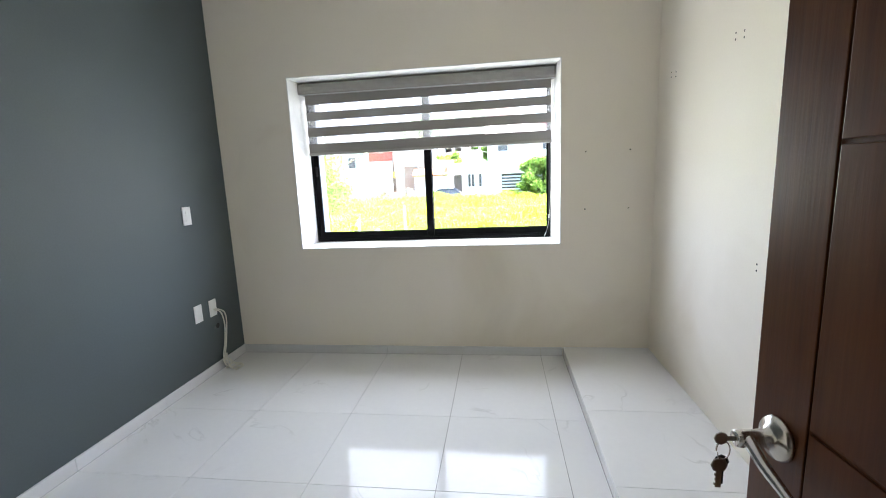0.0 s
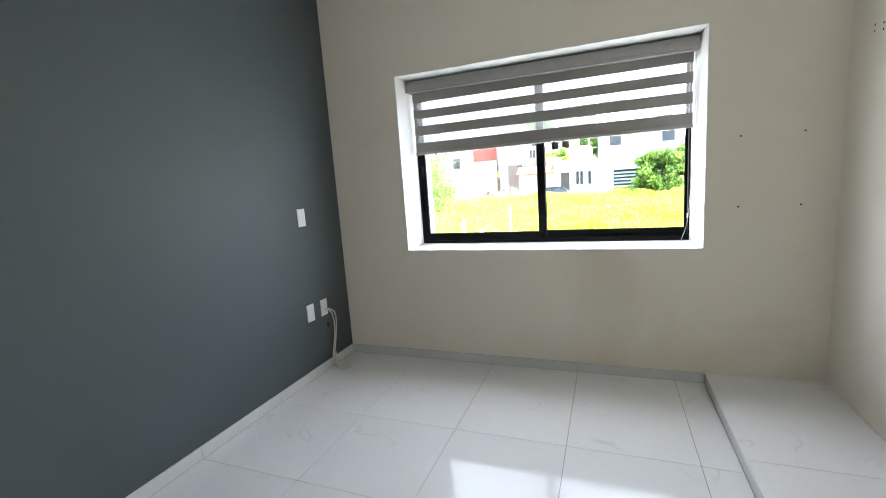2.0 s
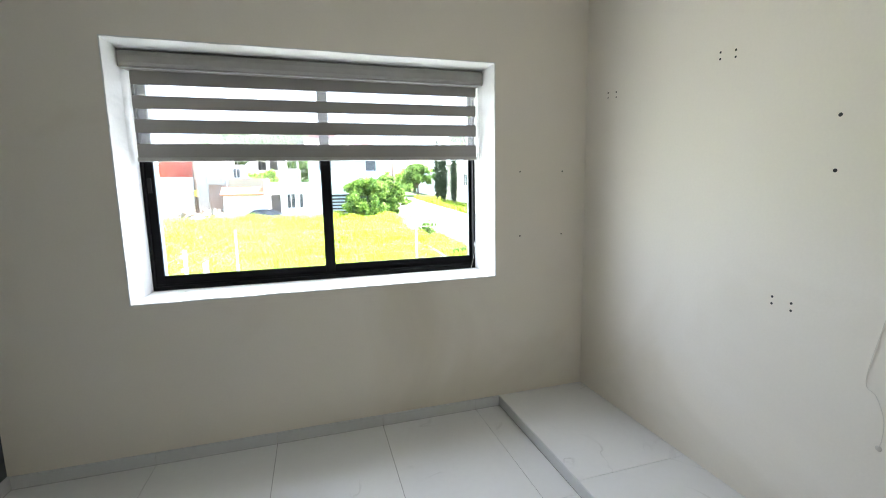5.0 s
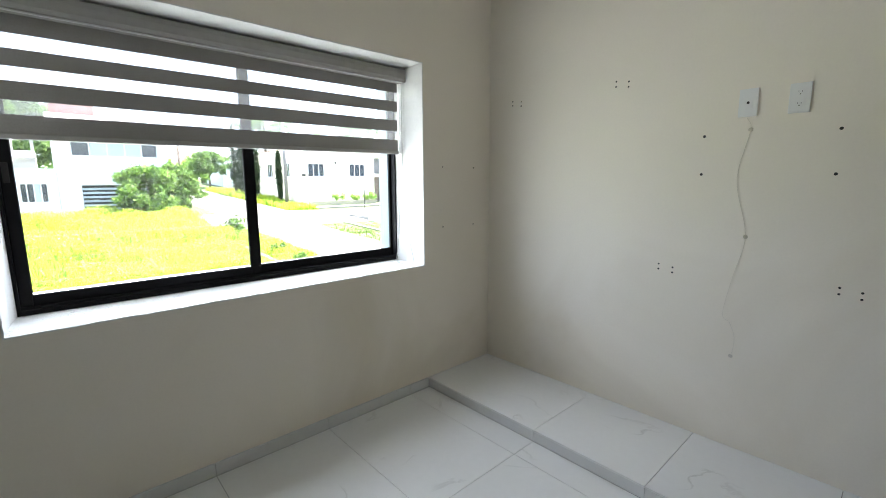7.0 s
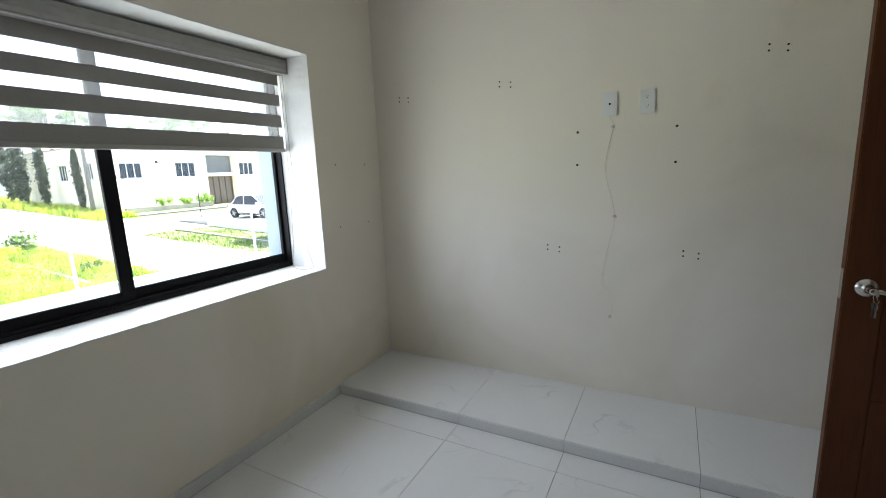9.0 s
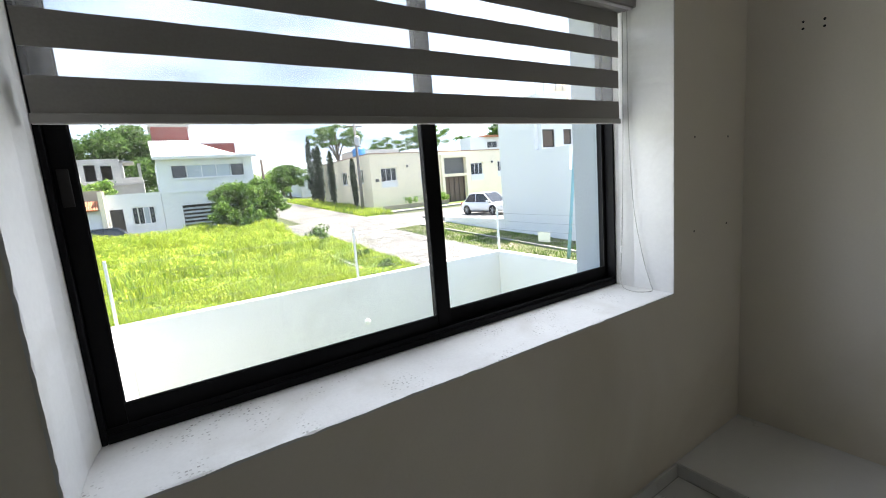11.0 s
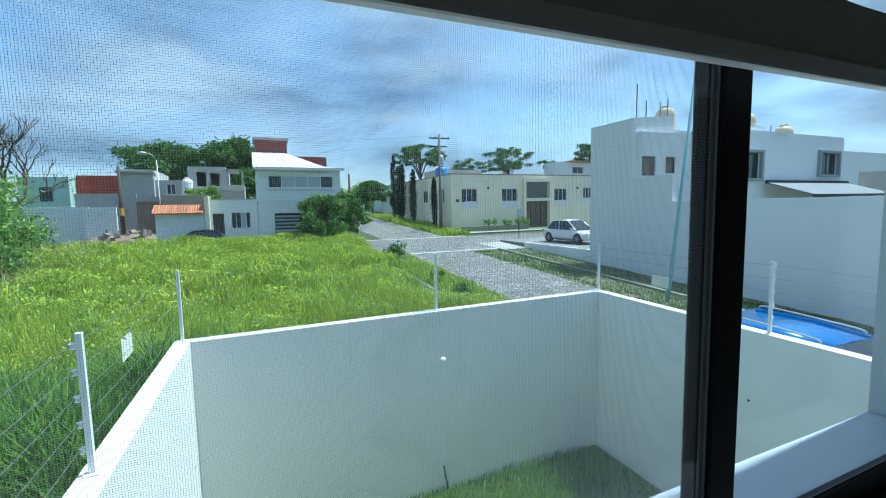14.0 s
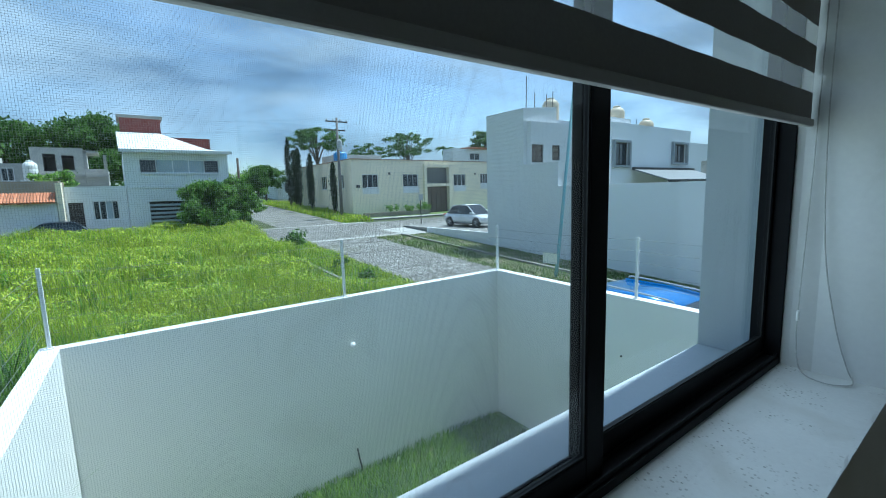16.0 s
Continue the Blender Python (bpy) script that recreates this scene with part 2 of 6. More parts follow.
def sill_mat(name):
    """White cement plaster, smooth in places and pitted with small dark holes in patches."""
    m = mat(name, (0.80, 0.80, 0.78), rough=0.8, var=0.06, scale=6, fine=90, bump=0.10, stain=(0.68, 0.67, 0.63), stain_at=(0.55, 0.75))
    nt = m.node_tree
    b = nt.nodes["Principled BSDF"]
    old = b.inputs["Base Color"].links[0].from_socket
    co = nt.nodes.new("ShaderNodeTexCoord")
    vo = nt.nodes.new("ShaderNodeTexVoronoi")
    vo.inputs["Scale"].default_value = 95.0
    no = nt.nodes.new("ShaderNodeTexNoise")
    no.inputs["Scale"].default_value, no.inputs["Detail"].default_value = 7.0, 3.0
    for n in (vo, no):
        nt.links.new(co.outputs["Object"], n.inputs["Vector"])
    pit = nt.nodes.new("ShaderNodeMapRange")
    pit.inputs["From Min"].default_value, pit.inputs["From Max"].default_value = 0.34, 0.20
    nt.links.new(vo.outputs["Distance"], pit.inputs["Value"])
    where = nt.nodes.new("ShaderNodeMapRange")
    where.inputs["From Min"].default_value, where.inputs["From Max"].default_value = 0.50, 0.62
    nt.links.new(no.outputs["Fac"], where.inputs["Value"])
    mu = nt.nodes.new("ShaderNodeMath")
    mu.operation = "MULTIPLY"
    nt.links.new(pit.outputs[0], mu.inputs[0])
    nt.links.new(where.outputs[0], mu.inputs[1])
    sep = nt.nodes.new("ShaderNodeSeparateColor")
    nt.links.new(vo.outputs["Color"], sep.inputs[0])
    few = nt.nodes.new("ShaderNodeMath")
    few.operation = "MULTIPLY"
    nt.links.new(sep.outputs[0], few.inputs[0])
    nt.links.new(mu.outputs[0], few.inputs[1])
    mx = nt.nodes.new("ShaderNodeMix")
    mx.data_type = "RGBA"
    mx.inputs["B"].default_value = (0.36, 0.35, 0.32, 1)
    nt.links.new(few.outputs[0], mx.inputs["Factor"])
    nt.links.new(old, mx.inputs["A"])
    nt.links.new(mx.outputs["Result"], b.inputs["Base Color"])
    bp = nt.nodes.new("ShaderNodeBump")
    bp.invert = True
    bp.inputs["Strength"].default_value, bp.inputs["Distance"].default_value = 0.6, 0.003
    nt.links.new(few.outputs[0], bp.inputs["Height"])
    nt.links.new(b.inputs["Normal"].links[0].from_socket, bp.inputs["Normal"])
    nt.links.new(bp.outputs[0], b.inputs["Normal"])
    return m


def leaf_mat(name, dark, light):
    m = mat(name, (dark, light), rough=0.6, scale=0.9, fine=9, bump=0.0, island=0.75, spec=0.2)
    b = m.node_tree.nodes["Principled BSDF"]
    b.inputs["Subsurface Weight"].default_value = 0.0
    tl = m.node_tree.nodes.new("ShaderNodeBsdfTranslucent")
    m.node_tree.links.new(b.inputs["Base Color"].links[0].from_socket, tl.inputs["Color"])
    ms = m.node_tree.nodes.new("ShaderNodeMixShader")
    ms.inputs[0].default_value = 0.35
    out = m.node_tree.nodes["Material Output"]
    m.node_tree.links.new(b.outputs[0], ms.inputs[1])
    m.node_tree.links.new(tl.outputs[0], ms.inputs[2])
    m.node_tree.links.new(ms.outputs[0], out.inputs["Surface"])
    return m


M_WALL = mat("cream_wall_paint", (0.875, 0.815, 0.71), rough=0.62, var=0.03, scale=1.3, fine=90, bump=0.05, stain=(0.70, 0.63, 0.50), stain_at=(0.55, 0.85))
M_DARK = mat("slate_wall_paint", (0.090, 0.109, 0.111), spec=0.34, rough=0.60, var=0.10, scale=1.1, fine=110, bump=0.06)
M_REVEAL = mat("white_reveal_plaster", (0.80, 0.80, 0.78), rough=0.75, var=0.05, scale=4, fine=60, bump=0.07, stain=(0.66, 0.65, 0.60), stain_at=(0.55, 0.78))
M_SILL = sill_mat("pitted_sill_plaster")
# Blue-grey darker than the white render: this side's shade is in the colour.
M_OUTREV = mat("shaded_outer_render", (0.46, 0.50, 0.54), rough=0.85, var=0.06, scale=3, fine=60, bump=0.2)
M_CEIL = mat("ceiling_paint", (0.87, 0.855, 0.82), rough=0.8, var=0.02)
M_TILE = tile_mat("polished_porcelain")
M_GROUT = mat("grey_grout", (0.30, 0.295, 0.285), rough=0.9, var=0.12)
M_ALU = mat("dark_bronze_aluminium", (0.007, 0.007, 0.008), rough=0.60, spec=0.10, var=0.15, scale=6, bump=0.02)
M_RUBBER = mat("black_gasket", (0.012, 0.012, 0.012), rough=0.8)
M_GLASS = glass_mat("window_glass")
M_BAND = sheer_mat("blind_band_fabric", (0.34, 0.325, 0.305), 0.0, 0.93)
M_SHEER = sheer_mat("blind_sheer_fabric", (0.62, 0.62, 0.62), 0.84)
M_CASSETTE = mat("taupe_fabric_cassette", (0.36, 0.345, 0.32), rough=0.8, var=0.08, scale=20, fine=260, bump=0.25)
M_PLAST = mat("white_plastic", (0.82, 0.82, 0.80), rough=0.35, var=0.03, bump=0.0)
M_SLOT = mat("dark_slot", (0.03, 0.03, 0.03), rough=0.8)
M_CABLE = mat("ivory_cable", (0.70, 0.68, 0.60), rough=0.45, var=0.08)
M_DOOR = mat("dark_stained_wood", ((0.060, 0.0165, 0.0042), (0.108, 0.034, 0.0088)), spec=0.20, rough=0.34, scale=3.0, fine=22, bump=0.03, stretch=(7, 7, 0.5))
M_CHROME = mat("brushed_nickel", (0.62, 0.60, 0.57), rough=0.24, metal=1.0, var=0.05, scale=20, bump=0.02)
M_BRASS = mat("key_metal", (0.45, 0.42, 0.36), rough=0.35, metal=1.0, var=0.1, scale=30, bump=0.02)
M_PUTTY = mat("wall_patch", (0.60, 0.55, 0.47), rough=0.9, var=0.1, scale=20)
M_YARD = mat("white_exterior_render", (0.80, 0.79, 0.76), rough=0.88, var=0.05, scale=0.9, fine=60, bump=0.08, stain=(0.62, 0.60, 0.55), stain_at=(0.60, 0.85))
M_HWHITE = mat("white_house_paint", (0.76, 0.77, 0.78), rough=0.85, var=0.05, scale=0.5, fine=30, bump=0.15, stain=(0.58, 0.57, 0.54), stain_at=(0.60, 0.85))
M_CREAM = mat("cream_house_paint", (0.87, 0.79, 0.61), rough=0.85, var=0.05, scale=0.4, fine=30, bump=0.15, stain=(0.58, 0.52, 0.40), stain_at=(0.60, 0.85))
M_CONC = mat("concrete", (0.42, 0.41, 0.38), rough=0.92, var=0.14, scale=1.0, fine=30, bump=0.3, stain=(0.25, 0.25, 0.20), stain_at=(0.55, 0.8))
M_KERB = mat("worn_kerb_concrete", (0.25, 0.245, 0.22), rough=0.95, var=0.2, scale=1.5, fine=25, bump=0.3, stain=(0.14, 0.15, 0.10), stain_at=(0.48, 0.7))
M_BLOCK = mat("bare_block_wall", (0.50, 0.485, 0.45), rough=0.95, var=0.18, scale=1.3, fine=9, bump=0.4, stain=(0.36, 0.33, 0.29), stain_at=(0.54, 0.78))
M_RED = mat("red_painted_wall", (0.42, 0.075, 0.045), rough=0.85, var=0.12, scale=1.0)
M_MAROON = mat("maroon_painted_wall", (0.24, 0.075, 0.065), rough=0.85, var=0.10, scale=1.0)
M_MINT = mat("mint_painted_wall", (0.50, 0.68, 0.56), rough=0.85, var=0.06)
M_TERRA = mat("terracotta_tile", (0.50, 0.20, 0.10), rough=0.85, var=0.22, scale=4, obvar=0.4)
M_ROOFW = mat("white_sheet_roof", (0.78, 0.78, 0.76), rough=0.6, var=0.05, stain=(0.58, 0.56, 0.52))
M_STEEL = mat("galvanised_steel", (0.50, 0.51, 0.52), rough=0.5, metal=0.6, var=0.08, scale=10)
M_TEAL = mat("teal_painted_steel", (0.22, 0.42, 0.46), rough=0.5, var=0.08, scale=3)
M_POSTW = mat("white_painted_metal", (0.80, 0.80, 0.80), rough=0.45, var=0.04, bump=0.02)
M_WOODP = mat("weathered_pole_wood", (0.085, 0.065, 0.05), rough=0.9, var=0.25, stretch=(6, 6, 0.5))
M_YELLOW = mat("yellow_band_paint", (0.65, 0.42, 0.06), rough=0.7, var=0.1)
M_TANK = mat("beige_plastic_tank", (0.62, 0.52, 0.37), rough=0.55, var=0.06)
M_TANKB = mat("blue_plastic_tank", (0.05, 0.22, 0.50), rough=0.45, var=0.06)
M_DGLASS = mat("dark_window_glass", (0.035, 0.042, 0.050), rough=0.08, var=0.25, scale=0.7, bump=0.0)
M_CURTAIN = mat("pale_window_panel", (0.42, 0.47, 0.52), rough=0.25, var=0.12, scale=1.0, bump=0.0)
M_IRON = mat("dark_iron", (0.035, 0.032, 0.030), rough=0.6, var=0.2)
M_GATE = mat("brown_steel_gate", (0.12, 0.085, 0.065), rough=0.55, var=0.2)
# Soil kept dark: the shade in gaps between the blades is in its colour.
M_SOIL = mat("gap_shade_soil", ((0.040, 0.052, 0.016), (0.08, 0.10, 0.03)), rough=0.95, scale=0.5, fine=6, bump=0.5)
M_TURF = mat("short_turf", ((0.075, 0.13, 0.022), (0.15, 0.22, 0.045)), rough=0.9, scale=1.4, fine=30, bump=0.6, stain=(0.20, 0.17, 0.09), stain_at=(0.58, 0.72))
M_VERGE = mat("worn_verge", ((0.085, 0.105, 0.035), (0.17, 0.165, 0.085)), rough=0.95, scale=1.1, fine=24, bump=0.6, stain=(0.24, 0.20, 0.14), stain_at=(0.48, 0.62))
M_COBBLE = cobble_mat("cobblestone")
M_STONE = mat("rubble_stone", (0.26, 0.23, 0.19), rough=0.95, var=0.25, scale=3, island=0.4)
M_GRASS = leaf_mat("meadow_blades", (0.14, 0.27, 0.022), (0.60, 0.66, 0.080))
M_LAWN = leaf_mat("lawn_blades", (0.075, 0.17, 0.016), (0.27, 0.41, 0.05))
# Dark greens: shade deep in the grass is put into the colour.
M_REED = leaf_mat("shaded_grass_blades", (0.030, 0.085, 0.010), (0.19, 0.32, 0.042))
M_DRY = leaf_mat("dry_stalks", (0.30, 0.24, 0.12), (0.48, 0.42, 0.26))
M_LEAF = leaf_mat("broad_leaves", (0.045, 0.105, 0.022), (0.17, 0.28, 0.065))
M_LEAFB = leaf_mat("bright_leaves", (0.11, 0.23, 0.035), (0.32, 0.46, 0.10))
M_BUSH = leaf_mat("bush_leaves", (0.050, 0.125, 0.022), (0.26, 0.40, 0.085))
M_CYP = leaf_mat("cypress_foliage", (0.012, 0.030, 0.010), (0.035, 0.065, 0.022))
M_BARK = mat("bark", (0.11, 0.085, 0.06), rough=0.95, var=0.3, scale=6, bump=0.5)
M_BLUECAR = mat("blue_car_paint", (0.02, 0.16, 0.46), rough=0.22, metal=0.25, var=0.03, bump=0.0, coat=0.8)
M_WHITECAR = mat("white_car_paint", (0.74, 0.75, 0.77), rough=0.25, var=0.02, bump=0.0, coat=0.7)
M_BLACKCAR = mat("dark_car_paint", (0.012, 0.016, 0.030), rough=0.2, var=0.05, bump=0.0, coat=0.7)
M_TYRE = mat("tyre_rubber", (0.018, 0.018, 0.018), rough=0.85)
M_RIM = mat("alloy_rim", (0.50, 0.50, 0.51), rough=0.35, metal=0.8, bump=0.0)
M_LAMPG = mat("headlight_lens", (0.70, 0.72, 0.74), rough=0.1, bump=0.0)
M_TAIL = mat("tail_light_lens", (0.35, 0.02, 0.02), rough=0.2, bump=0.0)


# ---- building helpers ----
def thing(name, at, label, category, group="", kind=""):
    """A top-level Empty at the base of a thing; its parts are built in world places."""
    e = new(name)
    e.location = at
    e.empty_display_size = 0.1
    return tagged(e, label, category, group, kind)


def part(name, bm, material, parent=None, label="", smooth=False):
    me = bpy.data.meshes.new(name)
    bmesh.ops.recalc_face_normals(bm, faces=bm.faces)
    bm.to_mesh(me)
    bm.free()
    me.materials.append(material)
    if smooth:
        for p in me.polygons:
            p.use_smooth = True
    ob = new(name, me)
    if parent:
        ob.parent = parent
        if parent.type == "EMPTY":
            ob.matrix_parent_inverse = Matrix.Translation(-parent.location)
    return tagged(ob, label)


def raw(name, verts, faces, material, parent=None, label=""):
    me = bpy.data.meshes.new(name)
    me.from_pydata(verts, [], faces)
    me.materials.append(material)
    ob = new(name, me)
    if parent:
        ob.parent = parent
        if parent.type == "EMPTY":
            ob.matrix_parent_inverse = Matrix.Translation(-parent.location)
    return tagged(ob, label)


def box(bm, x0, x1, y0, y1, z0, z1, m=None, bev=0.0):
    r = bmesh.ops.create_cube(bm, size=1.0)
    vs = r["verts"]
    for v in vs:
        v.co = Vector((x0 + (v.co.x + 0.5) * (x1 - x0), y0 + (v.co.y + 0.5) * (y1 - y0), z0 + (v.co.z + 0.5) * (z1 - z0)))
    if bev:
        es = list({e for v in vs for e in v.link_edges})
        r2 = bmesh.ops.bevel(bm, geom=es, offset=bev, segments=2, affect="EDGES", profile=0.6)
        vs = list({v for f in r2["faces"] for v in f.verts} | {v for v in vs if v.is_valid})
    if m:
        bmesh.ops.transform(bm, matrix=m, verts=[v for v in vs if v.is_valid])
    return bm


def boxes(*rows, bev=0.0):
    bm = bmesh.new()
    for r in rows:
        box(bm, *r, bev=bev)
    return bm


def tube(bm, points, radius, seg=8, radii=None):
    """A round bar along a line of points."""
    pts = [Vector(p) for p in points]
    rings = []
    up = Vector((0.3, 0.2, 1)).normalized()
    for i, p in enumerate(pts):
        d = (pts[min(i + 1, len(pts) - 1)] - pts[max(i - 1, 0)])
        d = d.normalized() if d.length else Vector((0, 0, 1))
        a = d.cross(up)
        if a.length < 0.05:
            a = d.cross(Vector((1, 0, 0)))
        a.normalize()
        b = d.cross(a)
        r = radii[i] if radii else radius
        rings.append([bm.verts.new(p + (a * math.cos(k) + b * math.sin(k)) * r) for k in (2 * math.pi * j / seg for j in range(seg))])
    for r0, r1 in zip(rings, rings[1:]):
        for j in range(seg):
            bm.faces.new((r0[j], r0[(j + 1) % seg], r1[(j + 1) % seg], r1[j]))
    bm.faces.new(rings[0][::-1])
    bm.faces.new(rings[-1])
    return bm


def curve_points(pts, n=6):
    """Catmull-Rom points through the given ones."""
    p = [Vector(q) for q in pts]
    p = [p[0] * 2 - p[1]] + p + [p[-1] * 2 - p[-2]]
    out = []
    for i in range(1, len(p) - 2):
        for k in range(n):
            t = k / n
            a, b, c, d = p[i - 1:i + 3]
            out.append(0.5 * ((2 * b) + (c - a) * t + (2 * a - 5 * b + 4 * c - d) * t * t + (3 * b - a - 3 * c + d) * t ** 3))
    return out + [p[-2]]


def lathe(bm, at, profile, seg=20, axis=Vector((0, 0, 1))):
    """A turned shape: radius and height along the axis from the place given."""
    q = Vector((0, 0, 1)).rotation_difference(axis)
    rings = []
    for r, h in profile:
        rings.append([bm.verts.new(Vector(at) + q @ Vector((max(r, 1e-4) * math.cos(k), max(r, 1e-4) * math.sin(k), h))) for k in (2 * math.pi * j / seg for j in range(seg))])
    for r0, r1 in zip(rings, rings[1:]):
        for j in range(seg):
            bm.faces.new((r0[j], r0[(j + 1) % seg], r1[(j + 1) % seg], r1[j]))
    bm.faces.new(rings[0][::-1])
    bm.faces.new(rings[-1])
    return bm


def holed(bm, axis, a0, a1, z0, z1, d0, d1, holes=()):
    """A wall along axis x or y with thickness d0 to d1 and openings (a0, a1, z0, z1) right through it."""
    A = sorted({a0, a1, *[v for h in holes for v in h[:2] if a0 < v < a1]})
    Z = sorted({z0, z1, *[v for h in holes for v in h[2:] if z0 < v < z1]})

    def solid(i, j):
        if not (0 <= i < len(A) - 1 and 0 <= j < len(Z) - 1):
            return False
        ca, cz = (A[i] + A[i + 1]) / 2, (Z[j] + Z[j + 1]) / 2
        return not any(h[0] < ca < h[1] and h[2] < cz < h[3] for h in holes)

    def P(a, d, z):
        return (a, d, z) if axis == "x" else (d, a, z)

    cache = {}

    def V(a, d, z):
        k = P(a, d, z)
        if k not in cache:
            cache[k] = bm.verts.new(k)
        return cache[k]

    for i in range(len(A) - 1):
        for j in range(len(Z) - 1):
            if not solid(i, j):
                continue
            l, r, b, t = A[i], A[i + 1], Z[j], Z[j + 1]
            bm.faces.new([V(l, d0, b), V(r, d0, b), V(r, d0, t), V(l, d0, t)])
            bm.faces.new([V(l, d1, b), V(l, d1, t), V(r, d1, t), V(r, d1, b)])
            if not solid(i - 1, j):
                bm.faces.new([V(l, d0, b), V(l, d0, t), V(l, d1, t), V(l, d1, b)])
            if not solid(i + 1, j):
                bm.faces.new([V(r, d0, b), V(r, d1, b), V(r, d1, t), V(r, d0, t)])
            if not solid(i, j - 1):
                bm.faces.new([V(l, d0, b), V(l, d1, b), V(r, d1, b), V(r, d0, b)])
            if not solid(i, j + 1):
                bm.faces.new([V(l, d0, t), V(r, d0, t), V(r, d1, t), V(l, d1, t)])
    return bm


def ground_z(y):
    """The land rises away from the house and levels off."""
    return -2.5 + 0.055 * min(max(y, 0.0), 70.0)

# ---- the room ----
RX, RY, RZ = 3.212, -3.26, 2.85
WX0, WX1, WZ0, WZ1 = 0.598, 2.573, 0.864, 2.142
DX0, DX1, DZ = 1.76, 2.60, 2.08

tagged(part("wall_north", holed(bmesh.new(), "x", -0.15, RX + 0.15, -0.12, RZ, 0.0, 0.5, [(WX0 - 0.006, WX1 + 0.006, WZ0 - 0.006, WZ1 + 0.006)]), M_WALL), "cream painted wall with a deep window opening", "wall", kind="structure")
tagged(part("wall_west", boxes((-0.15, 0.0, RY - 0.14, 0.0, -0.12, RZ)), M_DARK), "dark slate grey painted feature wall", "wall", kind="structure")
tagged(part("wall_east", boxes((RX, RX + 0.15, RY - 0.14, 0.0, -0.12, RZ)), M_WALL), "cream painted wall with old screw holes", "wall", kind="structure")
tagged(part("wall_south", holed(bmesh.new(), "x", 0.0, RX, -0.12, RZ, RY - 0.14, RY, [(DX0, DX1, -0.12, DZ)]), M_WALL), "cream painted wall with the doorway", "wall", kind="structure")
tagged(part("ceiling", boxes((-0.15, RX + 0.15, RY - 0.14, 0.5, RZ, RZ + 0.16)), M_CEIL), "plain white painted ceiling", "ceiling", kind="structure")

# corridor behind the doorway, plain
tagged(part("corridor_floor", boxes((0.6, 3.9, -5.2, RY - 0.14, -0.12, -0.004), (DX0, DX1, RY - 0.14, RY, -0.12, -0.004)), M_TILE), "plain white corridor floor", "floor", kind="structure")
tagged(part("corridor_wall", boxes((0.45, 0.6, -5.35, RY - 0.14, -0.12, RZ), (3.9, 4.05, -5.35, RY - 0.14, -0.12, RZ), (0.6, 3.9, -5.35, -5.2, -0.12, RZ), (RX + 0.15, 3.9, RY - 0.14, RY, -0.12, RZ)), M_WALL), "plain cream corridor walls", "wall", kind="structure")
tagged(part("corridor_ceiling", boxes((0.45, 4.05, -5.35, RY - 0.14, RZ, RZ + 0.16)), M_CEIL), "plain corridor ceiling", "ceiling", kind="structure")

# floor bed, platform bed and baseboards; the tiles on them stand at the end of the file
floor = tagged(part("floor", boxes((0.0, RX, RY, 0.0, -0.12, -0.003)), M_GROUT), "polished white marble-look porcelain tile floor", "floor", kind="structure")
platform = tagged(part("platform", boxes((2.606, RX, RY, 0.0, -0.003, 0.060)), M_GROUT), "low tiled plinth along the wall", "platform", kind="structure")
M_BASE = mat("glazed_baseboard", (0.72, 0.72, 0.71), rough=0.22, var=0.04, scale=3, bump=0.0)
base_n = thing("baseboard_north", (1.3, 0, 0), "pale grey porcelain tile baseboard", "baseboard", kind="structure")
xs = [0.013, 0.63, 1.23, 1.83, 2.43, 2.594]
for a, b in zip(xs, xs[1:]):
    part("tile", boxes((a + 0.001, b - 0.001, -0.012, 0.0, 0.0, 0.065), bev=0.0015), M_BASE, base_n)
base_w = thing("baseboard_west", (0, -1.6, 0), "white tile baseboard under the dark wall", "baseboard", kind="structure")
ys = [RY, -2.69, -2.09, -1.49, -0.89, 0.0]
for a, b in zip(ys, ys[1:]):
    part("tile", boxes((0.0, 0.012, a + 0.001, b - 0.001, 0.0, 0.068), bev=0.0015), M_BASE, base_w)

# ---- window ----
FX_L, FX_R, FZ_B = 0.624, 2.534, 0.879     # where the plaster meets the window frame


def reveal():
    """The plastered lining: a loop at each depth, closing in a little towards the window frame, with a rough front arris."""
    rng = random.Random(17)
    bm = bmesh.new()
    n = 60
    loops = []
    for y, k, out in ((0.328, 1.0, True), (-0.003, 0.0, True), (-0.003, 0.0, False), (0.004, 0.03, False), (0.06, 0.12, False), (0.17, 0.32, False), (0.225, 0.75, False), (0.240, 1.0, False), (0.328, 1.0, False)):
        if out:
            x0, x1, z0, z1 = WX0 - 0.006, WX1 + 0.006, WZ0 - 0.006, WZ1 + 0.006
        else:
            x0, x1 = WX0 + (FX_L - WX0) * k, WX1 + (FX_R - WX1) * k
            z0, z1 = WZ0 + (FZ_B - WZ0) * k, WZ1 - 0.006 * k
        pts = [(x0 + (x1 - x0) * i / n, z0) for i in range(n)] + [(x1, z0 + (z1 - z0) * i / n) for i in range(n)]
        pts += [(x1 - (x1 - x0) * i / n, z1) for i in range(n)] + [(x0, z1 - (z1 - z0) * i / n) for i in range(n)]
        rough = 0.0 if out or y > 0.2 else (0.0016 if y < 0.0 else 0.0007)
        loops.append([bm.verts.new((x + rng.gauss(0, rough) * 0.5, y, z + rng.gauss(0, rough) * 0.6 + rough * noise.noise((x * 9, z * 9, y * 9)))) for x, z in pts])
    for a, b in zip(loops, loops[1:] + loops[:1]):
        for i in range(4 * n):
            j = (i + 1) % (4 * n)
            bm.faces.new((a[i], a[j], b[j], b[i])).material_index = int(i < n)
    return bm


lining = part("window_reveal", reveal(), M_REVEAL)
lining.data.materials.append(M_SILL)
